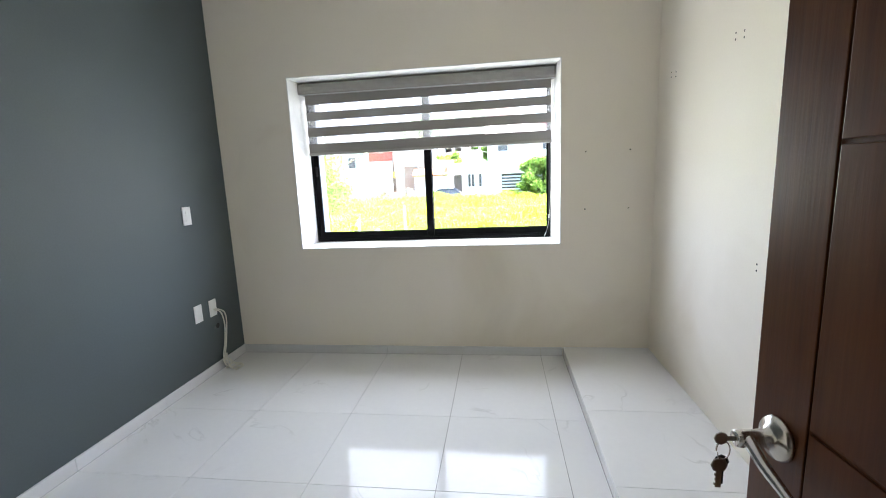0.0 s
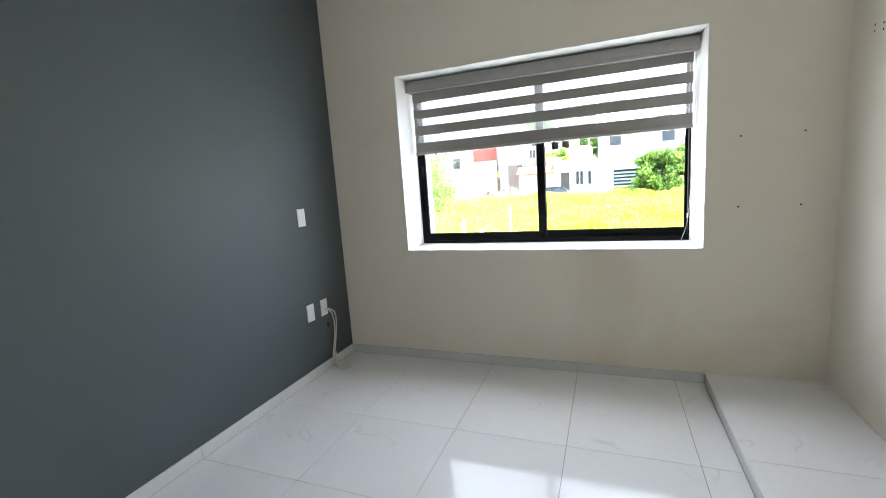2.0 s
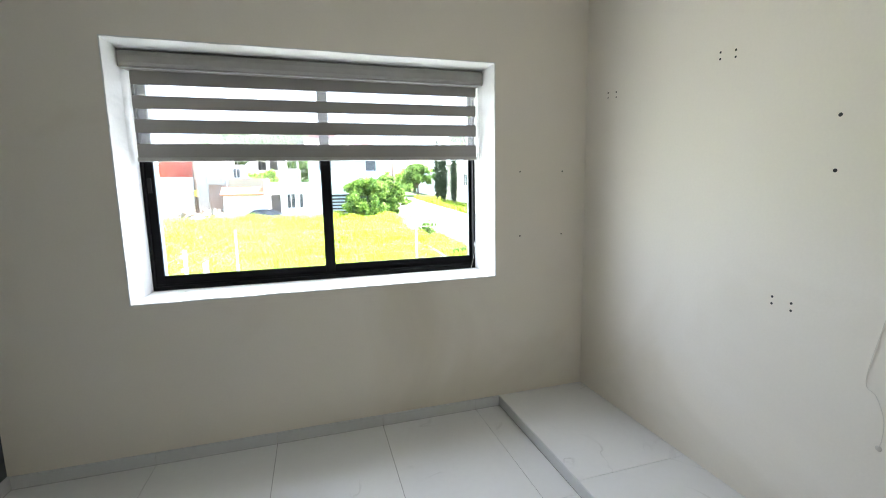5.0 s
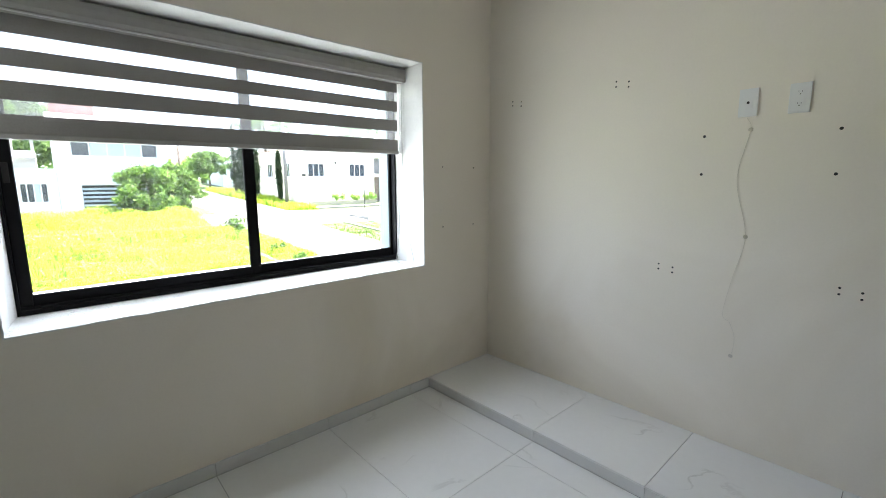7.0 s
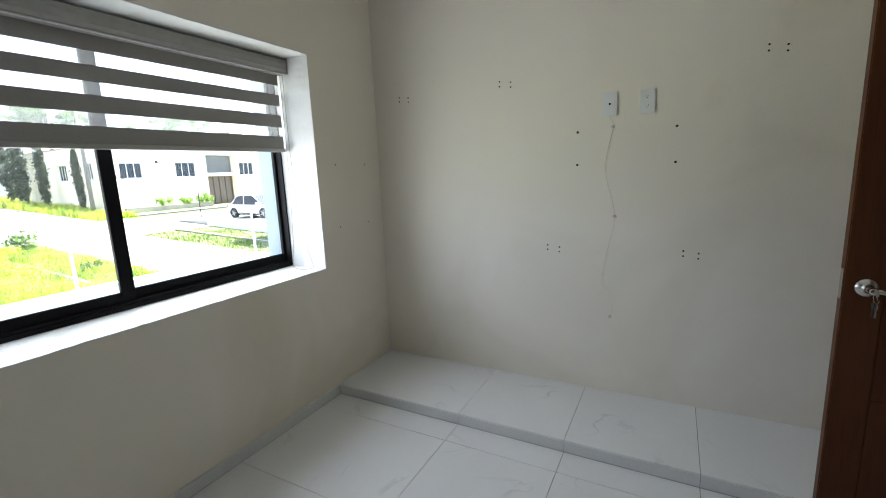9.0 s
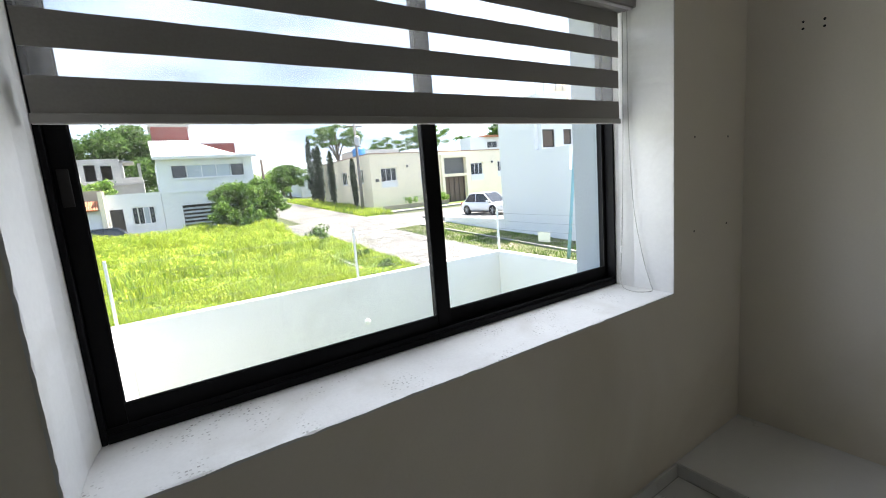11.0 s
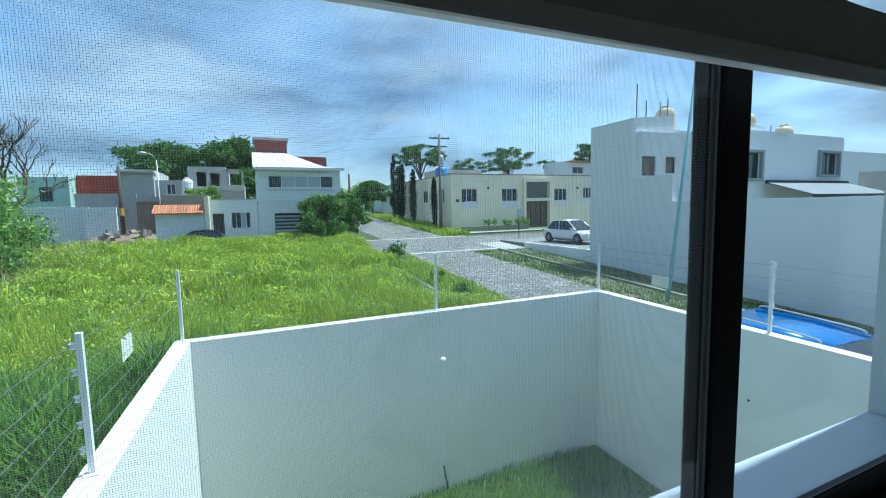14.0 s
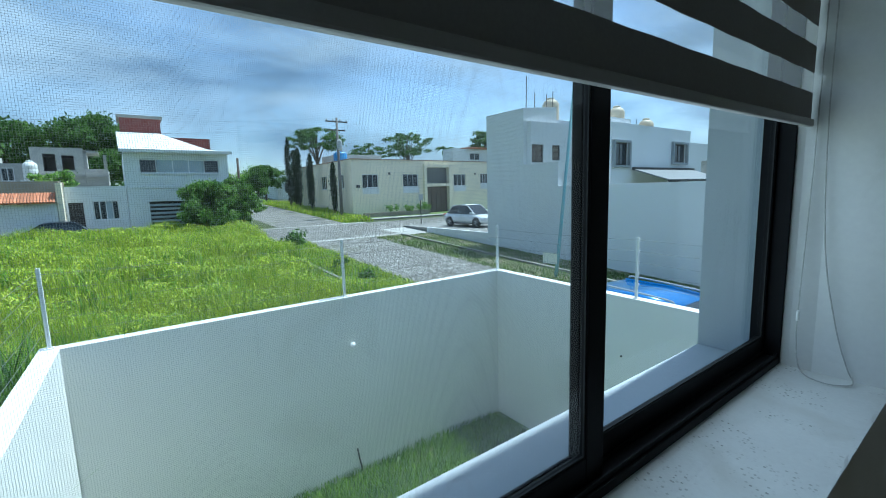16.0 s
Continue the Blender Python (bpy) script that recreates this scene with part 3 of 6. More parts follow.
tagged(lining, "rough white plastered window reveal and sill", "window reveal", kind="structure")

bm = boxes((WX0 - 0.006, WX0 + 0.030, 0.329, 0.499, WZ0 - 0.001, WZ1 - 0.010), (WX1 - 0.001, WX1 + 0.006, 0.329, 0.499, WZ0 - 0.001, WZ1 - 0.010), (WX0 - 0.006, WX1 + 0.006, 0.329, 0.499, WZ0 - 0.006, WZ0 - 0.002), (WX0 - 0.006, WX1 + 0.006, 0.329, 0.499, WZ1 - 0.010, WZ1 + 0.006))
tagged(part("outer_reveal", bm, M_OUTREV), "rendered outer reveal of the window, its grey darkened for shade", "window reveal", kind="structure")

win = thing("window_1", (1.585, 0.28, WZ0), "dark bronze aluminium sliding window with two sashes", "window", kind="structure")
F0, F1 = 0.241, 0.325


def ring(x0, x1, z0, z1, y0, y1, l, r, b, t, bev=0.003):
    """Four bars round an opening."""
    return boxes((x0, x0 + l, y0, y1, z0, z1), (x1 - r, x1, y0, y1, z0, z1), (x0 + l, x1 - r, y0, y1, z0, z0 + b), (x0 + l, x1 - r, y0, y1, z1 - t, z1), bev=bev)


part("window_frame", ring(FX_L + 0.0005, FX_R - 0.0005, FZ_B + 0.0005, WZ1 - 0.007, F0, F1, 0.012, 0.010, 0.022, 0.036), M_ALU, win)
part("track", boxes((0.637, 2.522, F0 + 0.006, F0 + 0.010, 0.902, 0.914), (0.637, 2.522, 0.2808, 0.2832, 0.902, 0.914)), M_ALU, win)
sl = part("sash", ring(0.637, 1.611, 0.903, WZ1 - 0.045, 0.262, 0.280, 0.040, 0.054, 0.053, 0.05), M_ALU, win)
p = part("pane", boxes((0.676, 1.559, 0.269, 0.273, 0.955, WZ1 - 0.094)), M_GLASS, sl)
p.visible_shadow = False
part("gasket", ring(0.676, 1.558, 0.955, WZ1 - 0.094, 0.2655, 0.2685, 0.004, 0.004, 0.004, 0.004, bev=0), M_RUBBER, sl)
sr = part("sash", ring(1.562, 2.523, 0.903, WZ1 - 0.045, 0.284, 0.302, 0.050, 0.013, 0.056, 0.05), M_ALU, win)
p = part("pane", boxes((1.611, 2.511, 0.291, 0.295, 0.958, WZ1 - 0.094)), M_GLASS, sr)
p.visible_shadow = False
part("gasket", ring(1.611, 2.511, 0.958, WZ1 - 0.094, 0.2875, 0.2905, 0.004, 0.004, 0.004, 0.004, bev=0), M_RUBBER, sr)
part("latch", boxes((0.645, 0.665, 0.253, 0.262, 1.42, 1.50), bev=0.002), M_RUBBER, win)
scr = part("screen_frame", ring(0.640, 1.600, 0.905, WZ1 - 0.045, 0.3165, 0.3225, 0.014, 0.014, 0.014, 0.014, bev=0), M_ALU, win, "slim frame of the insect screen")
V, F = [], []
PITCH, HW = 0.0020, 0.00008


def strand(x0, x1, z0, z1, y):
    k = len(V)
    V.extend(((x0, y - HW, z0), (x1, y - HW, z0), (x1, y - HW, z1), (x0, y - HW, z1), (x0, y + HW, z0), (x1, y + HW, z0), (x1, y + HW, z1), (x0, y + HW, z1)))
    F.extend(((k, k + 1, k + 2, k + 3), (k + 7, k + 6, k + 5, k + 4), (k, k + 4, k + 5, k + 1), (k + 1, k + 5, k + 6, k + 2), (k + 2, k + 6, k + 7, k + 3), (k + 3, k + 7, k + 4, k)))


x = 0.655
while x < 1.585:
    strand(x - HW, x + HW, 0.919, WZ1 - 0.060, 0.3193)
    x += PITCH
z = 0.920
while z < WZ1 - 0.060:
    strand(0.654, 1.586, z - HW, z + HW, 0.3197)
    z += PITCH
net = raw("insect_screen", V, F, mat("screen_strands", (0.42, 0.42, 0.42), rough=0.6, var=0.05, bump=0.0), scr, "fine grey insect screen mesh")
tagged(net, kind="stuff")

# ---- zebra blind ----
blind = thing("zebra_blind", (1.585, 0.2, WZ1), "taupe zebra roller blind drawn down half-way", "blind")
bm = bmesh.new()
prof = [(0.236, 2.134), (0.160, 2.134), (0.147, 2.124), (0.142, 2.102), (0.142, 2.070), (0.150, 2.056), (0.166, 2.050), (0.236, 2.050)]
lo, hi = [bm.verts.new((0.613, y, z)) for y, z in prof], [bm.verts.new((2.552, y, z)) for y, z in prof]
for i in range(len(prof)):
    j = (i + 1) % len(prof)
    bm.faces.new((lo[i], lo[j], hi[j], hi[i]))
bm.faces.new(lo[::-1]), bm.faces.new(hi)
part("cassette", bm, M_CASSETTE, blind, "fabric covered head box")
part("cassette_trim", boxes((0.613, 2.552, 0.154, 0.170, 2.0465, 2.0505)), mat("silver_trim", (0.6, 0.6, 0.6), rough=0.35, metal=0.7), blind)
for x in (0.609, 2.552):
    part("end_cap", boxes((x, x + 0.004, 0.142, 0.234, 2.049, 2.135), bev=0.001), M_CASSETTE, blind)
BANDS = [(2.052, 1.991), (1.936, 1.870), (1.817, 1.745), (1.691, 1.618)]
FX0, FX1, SAG = 0.632, 2.536, 0.012     # the cloth hangs a little lower at its left end


def cloth(z1, z0):
    bm = bmesh.new()
    n = 36
    rows = []
    for z in (z0, z1):
        for off in (0.0, 0.0012):
            rows.append([bm.verts.new((FX0 + (FX1 - FX0) * i / n, 0.214 + off + 0.0012 * math.sin(i * 1.7 + z * 9), z - (SAG * (1 - i / n) if z < 2.04 else 0.0))) for i in range(n + 1)])
    a, b, c, d = rows
    for i in range(n):
        for r, s in ((a, c), (c, d), (d, b), (b, a)):
            bm.faces.new((r[i], r[i + 1], s[i + 1], s[i]))
    for i in (0, n):
        bm.faces.new((a[i], b[i], d[i], c[i]))
    return bm


for i, (t, b) in enumerate(BANDS):
    part("fabric_band", cloth(t, b), M_BAND, blind)
    if i < 3:
        part("sheer_band", cloth(b, BANDS[i + 1][0]), M_SHEER, blind, "sheer fabric strip")
bm = boxes((FX0 - 0.003, FX1 + 0.003, 0.207, 0.223, 1.597, 1.619), bev=0.004)
for v in bm.verts:
    v.co.z -= SAG * (FX1 - v.co.x) / (FX1 - FX0)
part("bottom_rail", bm, mat("blind_rail", (0.40, 0.385, 0.36), rough=0.5, var=0.04), blind)
bm = bmesh.new()
tube(bm, curve_points([(2.543, 0.176, 2.052), (2.543, 0.176, 1.6), (2.546, 0.160, 1.25), (2.551, 0.122, 1.02), (2.553, 0.090, 0.905), (2.540, 0.072, 0.874), (2.505, 0.080, 0.8715), (2.474, 0.125, 0.874), (2.480, 0.178, 0.892), (2.508, 0.200, 0.97), (2.524, 0.204, 1.10), (2.538, 0.200, 1.5), (2.541, 0.196, 2.052)], 8), 0.0019, 6)
part("cord_loop", bm, mat("pale_cord", (0.50, 0.49, 0.47), rough=0.6, var=0.2, scale=60), blind, "thin pale grey beaded pull cord")
part("cord_joint", lathe(bmesh.new(), (2.516, 0.202, 1.03), [(0.003, 0), (0.005, 0.004), (0.005, 0.028), (0.003, 0.032)], 10), M_PLAST, blind)


# ---- plates, holes and cables ----
def plate(name, wall, y, z, kind, label):
    """A wall plate, 75 by 125 mm, on the wall x = wall; s points into the room."""
    s = 1 if wall < 1 else -1
    e = thing(name, (wall, y, z), label, "outlet" if kind != "switch" else "switch", "wall plates")

    def bx(y0, y1, z0, z1, d0, d1, bev=0.0):
        a, b = sorted((wall + s * d0, wall + s * d1))
        return boxes((a, b, y + y0, y + y1, z + z0, z + z1), bev=bev)

    part("cover", bx(-0.0375, 0.0375, -0.0625, 0.0625, 0.0, 0.008, 0.003), M_PLAST, e)
    if kind == "switch":
        for k in (-1, 0, 1):
            part("rocker", bx(-0.015, 0.015, k * 0.027 - 0.012, k * 0.027 + 0.012, 0.008, 0.0115, 0.001), M_PLAST, e)
    elif kind == "outlet":
        for k in (-1, 1):
            f = part("socket", bx(-0.016, 0.016, k * 0.024 - 0.015, k * 0.024 + 0.015, 0.008, 0.0095, 0.0006), M_PLAST, e)
            for q, w, h, dz in ((-0.006, 0.0018, 0.007, 0.003), (0.006, 0.0018, 0.006, 0.003), (0.0, 0.004, 0.004, -0.008)):
                part("slot", bx(q - w / 2, q + w / 2, k * 0.024 + dz - h / 2, k * 0.024 + dz + h / 2, 0.0095, 0.0099), M_SLOT, f)
    else:
        part("insert", bx(-0.017, 0.017, -0.034, 0.034, 0.008, 0.0095, 0.0006), M_PLAST, e)
        if kind == "coax":
            part("hole", lathe(bmesh.new(), (wall + s * 0.0093, y, z), [(0.006, 0), (0.006, 0.0008)], 12, Vector((s, 0, 0))), M_SLOT, e)
    return e


plate("light_switch", 0.0, -0.468, 1.185, "switch", "white three-rocker switch plate on the dark wall")
plate("blank_plate", 0.0, -0.489, 0.489, "blank", "white blank plate low on the dark wall")
plate("cable_plate", 0.0, -0.332, 0.486, "blank", "white plate with cables coming out of it")
plate("coax_plate", RX, -1.593, 1.766, "coax", "white cable outlet plate high on the cream wall")
plate("power_outlet", RX, -1.780, 1.762, "outlet", "white double power outlet on the cream wall")

for pts in ([(0.008, -0.332, 0.474), (0.040, -0.320, 0.472), (0.052, -0.280, 0.440), (0.044, -0.252, 0.385), (0.036, -0.250, 0.300), (0.030, -0.272, 0.180), (0.030, -0.305, 0.085), (0.040, -0.318, 0.045), (0.052, -0.290, 0.055), (0.060, -0.262, 0.030), (0.085, -0.258, 0.007), (0.130, -0.262, 0.006)],
            [(0.008, -0.322, 0.466), (0.034, -0.306, 0.452), (0.040, -0.285, 0.410), (0.034, -0.266, 0.320), (0.028, -0.280, 0.200), (0.026, -0.312, 0.100), (0.046, -0.330, 0.040), (0.070, -0.308, 0.008), (0.098, -0.282, 0.006), (0.120, -0.300, 0.006)],
            [(0.030, -0.330, 0.062), (0.044, -0.300, 0.075), (0.056, -0.278, 0.050), (0.062, -0.300, 0.016), (0.048, -0.325, 0.007), (0.036, -0.300, 0.007)],
            [(0.034, -0.285, 0.110), (0.060, -0.325, 0.070), (0.100, -0.345, 0.018), (0.140, -0.320, 0.007), (0.150, -0.275, 0.007), (0.115, -0.245, 0.009), (0.078, -0.265, 0.020), (0.070, -0.310, 0.030), (0.100, -0.335, 0.012), (0.150, -0.350, 0.006)]):
    tagged(part("cable", tube(bmesh.new(), curve_points(pts, 8), 0.0050, 8), M_CABLE, smooth=True), "loose ivory cable hanging from the plate to the floor", "cable", "loose cables")
tagged(part("wall_hole", lathe(bmesh.new(), (0.0, -0.297, 0.336), [(0.020, 0), (0.018, 0.0012), (0.004, 0.0016)], 16, Vector((1, 0, 0))), M_SLOT), "dark drilled hole in the slate wall", "wall hole")
tagged(part("wall_patch", lathe(bmesh.new(), (0.0, -0.330, 0.330), [(0.012, 0), (0.010, 0.0010), (0.003, 0.0014)], 14, Vector((1, 0, 0))), mat("grey_filler", (0.13, 0.14, 0.14), rough=0.9)), "grey filler patch on the slate wall", "wall patch")
tagged(part("wire", tube(bmesh.new(), curve_points([(RX - 0.002, -1.593, 1.70), (RX - 0.002, -1.612, 1.645), (RX - 0.002, -1.580, 1.47), (RX - 0.002, -1.585, 1.36), (RX - 0.002, -1.634, 1.145), (RX - 0.003, -1.600, 0.95), (RX - 0.004, -1.572, 0.755), (RX - 0.010, -1.606, 0.715), (RX - 0.012, -1.632, 0.65), (RX - 0.006, -1.630, 0.575), (RX - 0.002, -1.620, 0.543)], 8), 0.0010, 6), mat("dusty_wire", (0.70, 0.645, 0.55), rough=0.7)), "thin pale wire stapled down the cream wall", "wire")
for y, z in ((-1.612, 1.645), (-1.634, 1.145), (-1.622, 0.543)):
    tagged(part("wire_clip", lathe(bmesh.new(), (RX, y, z), [(0.010, 0), (0.008, 0.002), (0.003, 0.003)], 10, Vector((-1, 0, 0))), M_PUTTY), "small wire clip daubed with filler", "wire clip", "wire clips")


def screw_hole(at, axis, r, lab):
    bm = bmesh.new()
    lathe(bm, at, [(r * 1.5, 0), (r * 1.3, 0.0006), (r, 0.0008), (r * 0.9, 0.0004)], 12, axis)
    return tagged(part("screw_hole", bm, M_SLOT), lab, "screw hole", "old screw holes")


for x, z in ((2.745, 1.511), (3.043, 1.511), (2.745, 1.109), (3.043, 1.109)):
    screw_hole((x, 0.0, z), Vector((0, -1, 0)), 0.0034, "small dark screw hole beside the window")
for y, z in ((-1.421, 1.628), (-1.926, 1.622), (-1.421, 1.443), (-1.927, 1.437)):
    screw_hole((RX, y, z), Vector((-1, 0, 0)), 0.0046, "dark wall plug hole from a removed bracket")
for y, z in ((-0.247, 1.938), (-0.985, 1.947), (-1.284, 0.943), (-2.023, 0.940), (-2.327, 1.942)):
    for dy in (-0.036, 0.036):
        for dz in (-0.014, 0.014):
            screw_hole((RX, y + dy, z + dz + dy * 0.15), Vector((-1, 0, 0)), 0.0034, "tiny screw hole where a shelf bracket was removed")

# ---- door ----
DM = Matrix.Translation((2.590, -3.245, 0.0)) @ Matrix.Rotation(radians(93.6), 4, "Z")
door = thing("door_1", (2.59, -3.245, 0.0), "dark stained wooden door standing open into the room", "door", kind="structure")


def dbox(*rows, bev=0.0):
    bm = boxes(*rows, bev=bev)
    bmesh.ops.transform(bm, matrix=DM, verts=bm.verts)
    return bm


LW = 0.775
part("leaf", dbox((0.0, LW, -0.036, -0.004, 0.008, 2.05), bev=0.002), M_DOOR, door)
for x0, x1 in ((0.0, 0.112), (LW - 0.112, LW)):
    part("stile", dbox((x0 + 0.001, x1 - 0.003, -0.0041, 0.0, 0.010, 2.048), bev=0.0015), M_DOOR, door)
zs = [0.010, 0.56, 1.022, 1.408, 1.72, 2.048]
for a, b in zip(zs, zs[1:]):
    part("panel", dbox((0.115, LW - 0.115, -0.0041, 0.0, a + 0.003, b - 0.003), bev=0.0015), M_DOOR, door)
part("latch_plate", dbox((LW, LW + 0.0015, -0.030, -0.008, 0.93, 1.04)), M_CHROME, door, "steel latch plate")
for z in (0.25, 1.05, 1.82):
    bm = lathe(bmesh.new(), (0.0, 0.004, z), [(0.006, 0), (0.006, 0.09)], 10)
    bmesh.ops.transform(bm, matrix=DM, verts=bm.verts)
    part("hinge", bm, M_CHROME, door)
HX, HZ = LW - 0.062, 0.978
bm = bmesh.new()
lathe(bm, (HX, 0.0, HZ), [(0.034, 0), (0.034, 0.004), (0.030, 0.010), (0.020, 0.014), (0.014, 0.020), (0.0125, 0.040), (0.0135, 0.055), (0.0125, 0.062), (0.010, 0.064)], 28, Vector((0, 1, 0)))
bmesh.ops.transform(bm, matrix=DM, verts=bm.verts)
handle = part("door_handle", bm, M_CHROME, door, "brushed nickel lever handle", smooth=True)
bm = bmesh.new()
lp = curve_points([(HX, 0.046, HZ), (HX - 0.025, 0.050, HZ - 0.002), (HX - 0.050, 0.052, HZ - 0.010), (HX - 0.078, 0.049, HZ - 0.021), (HX - 0.100, 0.045, HZ - 0.032)], 6)
tube(bm, lp, 0.009, 10, [0.011 - 0.005 * i / (len(lp) - 1) for i in range(len(lp))])
bmesh.ops.transform(bm, matrix=DM, verts=bm.verts)
part("lever", bm, M_CHROME, handle, smooth=True)
ring_at = Vector((HX, 0.078, HZ - 0.013))
keys = thing("key_ring", DM @ Vector((HX, 0.07, HZ)), "two keys on a ring hanging from the lock", "keys")


def dpart(name, bm, m, parent):
    bmesh.ops.transform(bm, matrix=DM, verts=bm.verts)
    return part(name, bm, m, parent)


bm = boxes((HX - 0.001, HX + 0.001, 0.062, 0.074, HZ - 0.004, HZ + 0.004), bev=0.0006)
lathe(bm, (HX - 0.0013, 0.083, HZ), [(0.009, 0), (0.0105, 0.0005), (0.0105, 0.0021), (0.009, 0.0026)], 8, Vector((1, 0, 0)))
dpart("key", bm, M_BRASS, keys)
dpart("ring", tube(bmesh.new(), [ring_at + Vector((0.004 * math.sin(k * 0.7), 0.011 * math.cos(k), 0.014 * math.sin(k) - 0.008)) for k in (i * 2 * math.pi / 22 for i in range(23))], 0.0011, 6), M_CHROME, keys)


def hanging_key(dx, y, top, material, bow):
    """A key that hangs by its bow: a rounded head, a blade and three teeth."""
    bm = lathe(bmesh.new(), (HX + dx, y, top - 0.012), [(bow * 0.88, 0), (bow, 0.0006), (bow, 0.0022), (bow * 0.88, 0.0028)], 8, Vector((1, 0, 0)))
    box(bm, HX + dx + 0.0004, HX + dx + 0.0024, y - 0.0042, y + 0.0042, top - 0.050, top - 0.020, bev=0.0005)
    for k in range(3):
        box(bm, HX + dx + 0.0006, HX + dx + 0.0022, y + 0.0040, y + 0.0062 - 0.0008 * (k % 2), top - 0.046 + 0.008 * k, top - 0.042 + 0.008 * k)
    dpart("key", bm, material, keys)


hanging_key(-0.0015, 0.083, HZ - 0.033, M_BRASS, 0.0125)
hanging_key(0.0042, 0.077, HZ - 0.031, M_SLOT, 0.0115)
jamb = thing("door_frame", (2.18, RY, 0), "dark stained wooden door frame", "door frame", kind="structure")
part("jamb", boxes((DX0, DX0 + 0.03, RY - 0.145, RY + 0.008, 0.0, DZ)), M_DOOR, jamb)
part("jamb", boxes((DX1 - 0.03, DX1, RY - 0.145, RY + 0.008, 0.0, DZ)), M_DOOR, jamb)
part("head", boxes((DX0 + 0.03, DX1 - 0.03, RY - 0.145, RY + 0.008, DZ - 0.03, DZ)), M_DOOR, jamb)

# lower storey and the rest of the house's outer wall
tagged(part("wall_lower", boxes((-0.15, RX + 0.15, RY - 0.14, 0.5, -2.9, -0.12), (RX + 0.15, 6.39, 0.30, 0.5, -2.9, RZ + 0.16)), M_YARD), "white rendered outer wall of the house", "wall", kind="structure")

# ---- walled yard ----
tagged(part("yard_lawn", boxes((0.0, 6.40, 0.5, 5.60, -3.0, -2.715)), M_TURF), "small patch of lawn inside the yard", "lawn", kind="structure")
tagged(part("yard_wall_far", boxes((0.12, 6.42, 5.43, 5.58, -2.95, -0.004), bev=0.004), M_YARD), "white rendered yard wall", "yard wall", kind="structure")
bm = boxes((0.12, 0.29, 0.5, 5.428, -2.95, -0.004), bev=0.004)
for v in bm.verts:
    v.co.x -= 0.028 * (5.43 - v.co.y)
tagged(part("yard_wall_left", bm, M_YARD), "white rendered yard wall", "yard wall", kind="structure")
bm = boxes((6.27, 6.42, 0.5, 5.428, -2.95, -0.004), bev=0.004)
for v in bm.verts:
    v.co.x -= 0.026 * (5.43 - v.co.y)
    v.co.z -= 0.010 * (5.43 - v.co.y)
tagged(part("yard_wall_right", bm, M_YARD), "white rendered yard wall", "yard wall", kind="structure")
bm = lathe(bmesh.new(), (3.40, 5.43, -0.72), [(0.045, 0), (0.045, 0.02), (0.034, 0.05), (0.015, 0.06)], 16, Vector((0, -1, 0)))
tagged(part("wall_spigot_cap", bm, M_PLAST), "round white cap on the yard wall", "pipe cap")
bm = lathe(bmesh.new(), (6.205, 2.93, -0.86), [(0.014, 0), (0.012, 0.015), (0.005, 0.02)], 12, Vector((-1, 0, 0)))
tagged(part("wall_bolt", bm, M_IRON), "small dark bolt on the yard wall", "bolt")
bm = tube(bmesh.new(), curve_points([(3.42, 5.38, -2.73), (3.41, 5.37, -2.6), (3.38, 5.38, -2.42), (3.37, 5.40, -2.30)], 6), 0.012, 7)
tagged(part("hose_stub", bm, M_RUBBER), "short black hose standing up from the lawn", "hose")

fence = thing("electric_fence", (3.3, 5.5, 0.0), "electric fence of white posts and thin wires on the yard wall", "fence")
PH = 0.81
POSTS = [(0.120, 2.83), (0.208, 5.51), (3.352, 5.505), (6.345, 5.490), (6.272, 2.785)]
WZS = [0.14 + 0.15 * i for i in range(5)]
for x, y in POSTS:
    dz = -0.028 if x > 5 and y < 3 else 0.0
    po = part("post", boxes((x - 0.016, x + 0.016, y - 0.016, y + 0.016, -0.008 + dz, PH + dz), (x - 0.04, x + 0.04, y - 0.04, y + 0.04, -0.006 + dz, 0.006 + dz), bev=0.002), M_POSTW, fence)
    sx = (1 if x < 1 else -1) if abs(y - 2.8) < 0.2 else 0
    for z in WZS:
        part("insulator", lathe(bmesh.new(), (x - 0.033 * sx if sx else x, y + (0.033 if not sx else 0), z), [(0.010, -0.02), (0.019, -0.015), (0.010, -0.004), (0.010, 0.004), (0.019, 0.015), (0.010, 0.02)], 10), M_POSTW, po)
LINE = [(0.010, 0.5), (0.070, 2.83), (0.163, 5.51), (0.208, 5.555), (3.352, 5.550), (6.345, 5.535), (6.322, 2.785), (6.26, 0.5)]
for z in WZS:
    for (xa, ya), (xb, yb) in zip(LINE, LINE[1:]):
        pts = [(xa + (xb - xa) * k / 6, ya + (yb - ya) * k / 6, z - 0.02 * math.sin(math.pi * k / 6)) for k in range(7)]
        part("wire", tube(bmesh.new(), pts, 0.0021, 5), mat("fence_wire", (0.20, 0.20, 0.20), rough=0.6, metal=0.5) if "fence_wire" not in bpy.data.materials else bpy.data.materials["fence_wire"], fence)


def fence_sign(x, y0, y1, z0, z1, s):
    e = thing("fence_sign", (x, (y0 + y1) / 2, z0), "small pale warning plate hung on the fence wires", "sign", "fence signs")
    part("plate", boxes((x - 0.002, x + 0.002, y0, y1, z0, z1), bev=0.001), bpy.data.materials.get("pale_sign") or mat("pale_sign", (0.78, 0.77, 0.66), rough=0.5, var=0.05), e)
    for y in (y0 + 0.04, y1 - 0.05):
        part("tie", boxes((*sorted((x - 0.004 * s, x + 0.024 * s)), y, y + 0.006, z1 - 0.008, z1 + 0.010)), M_STEEL, e)


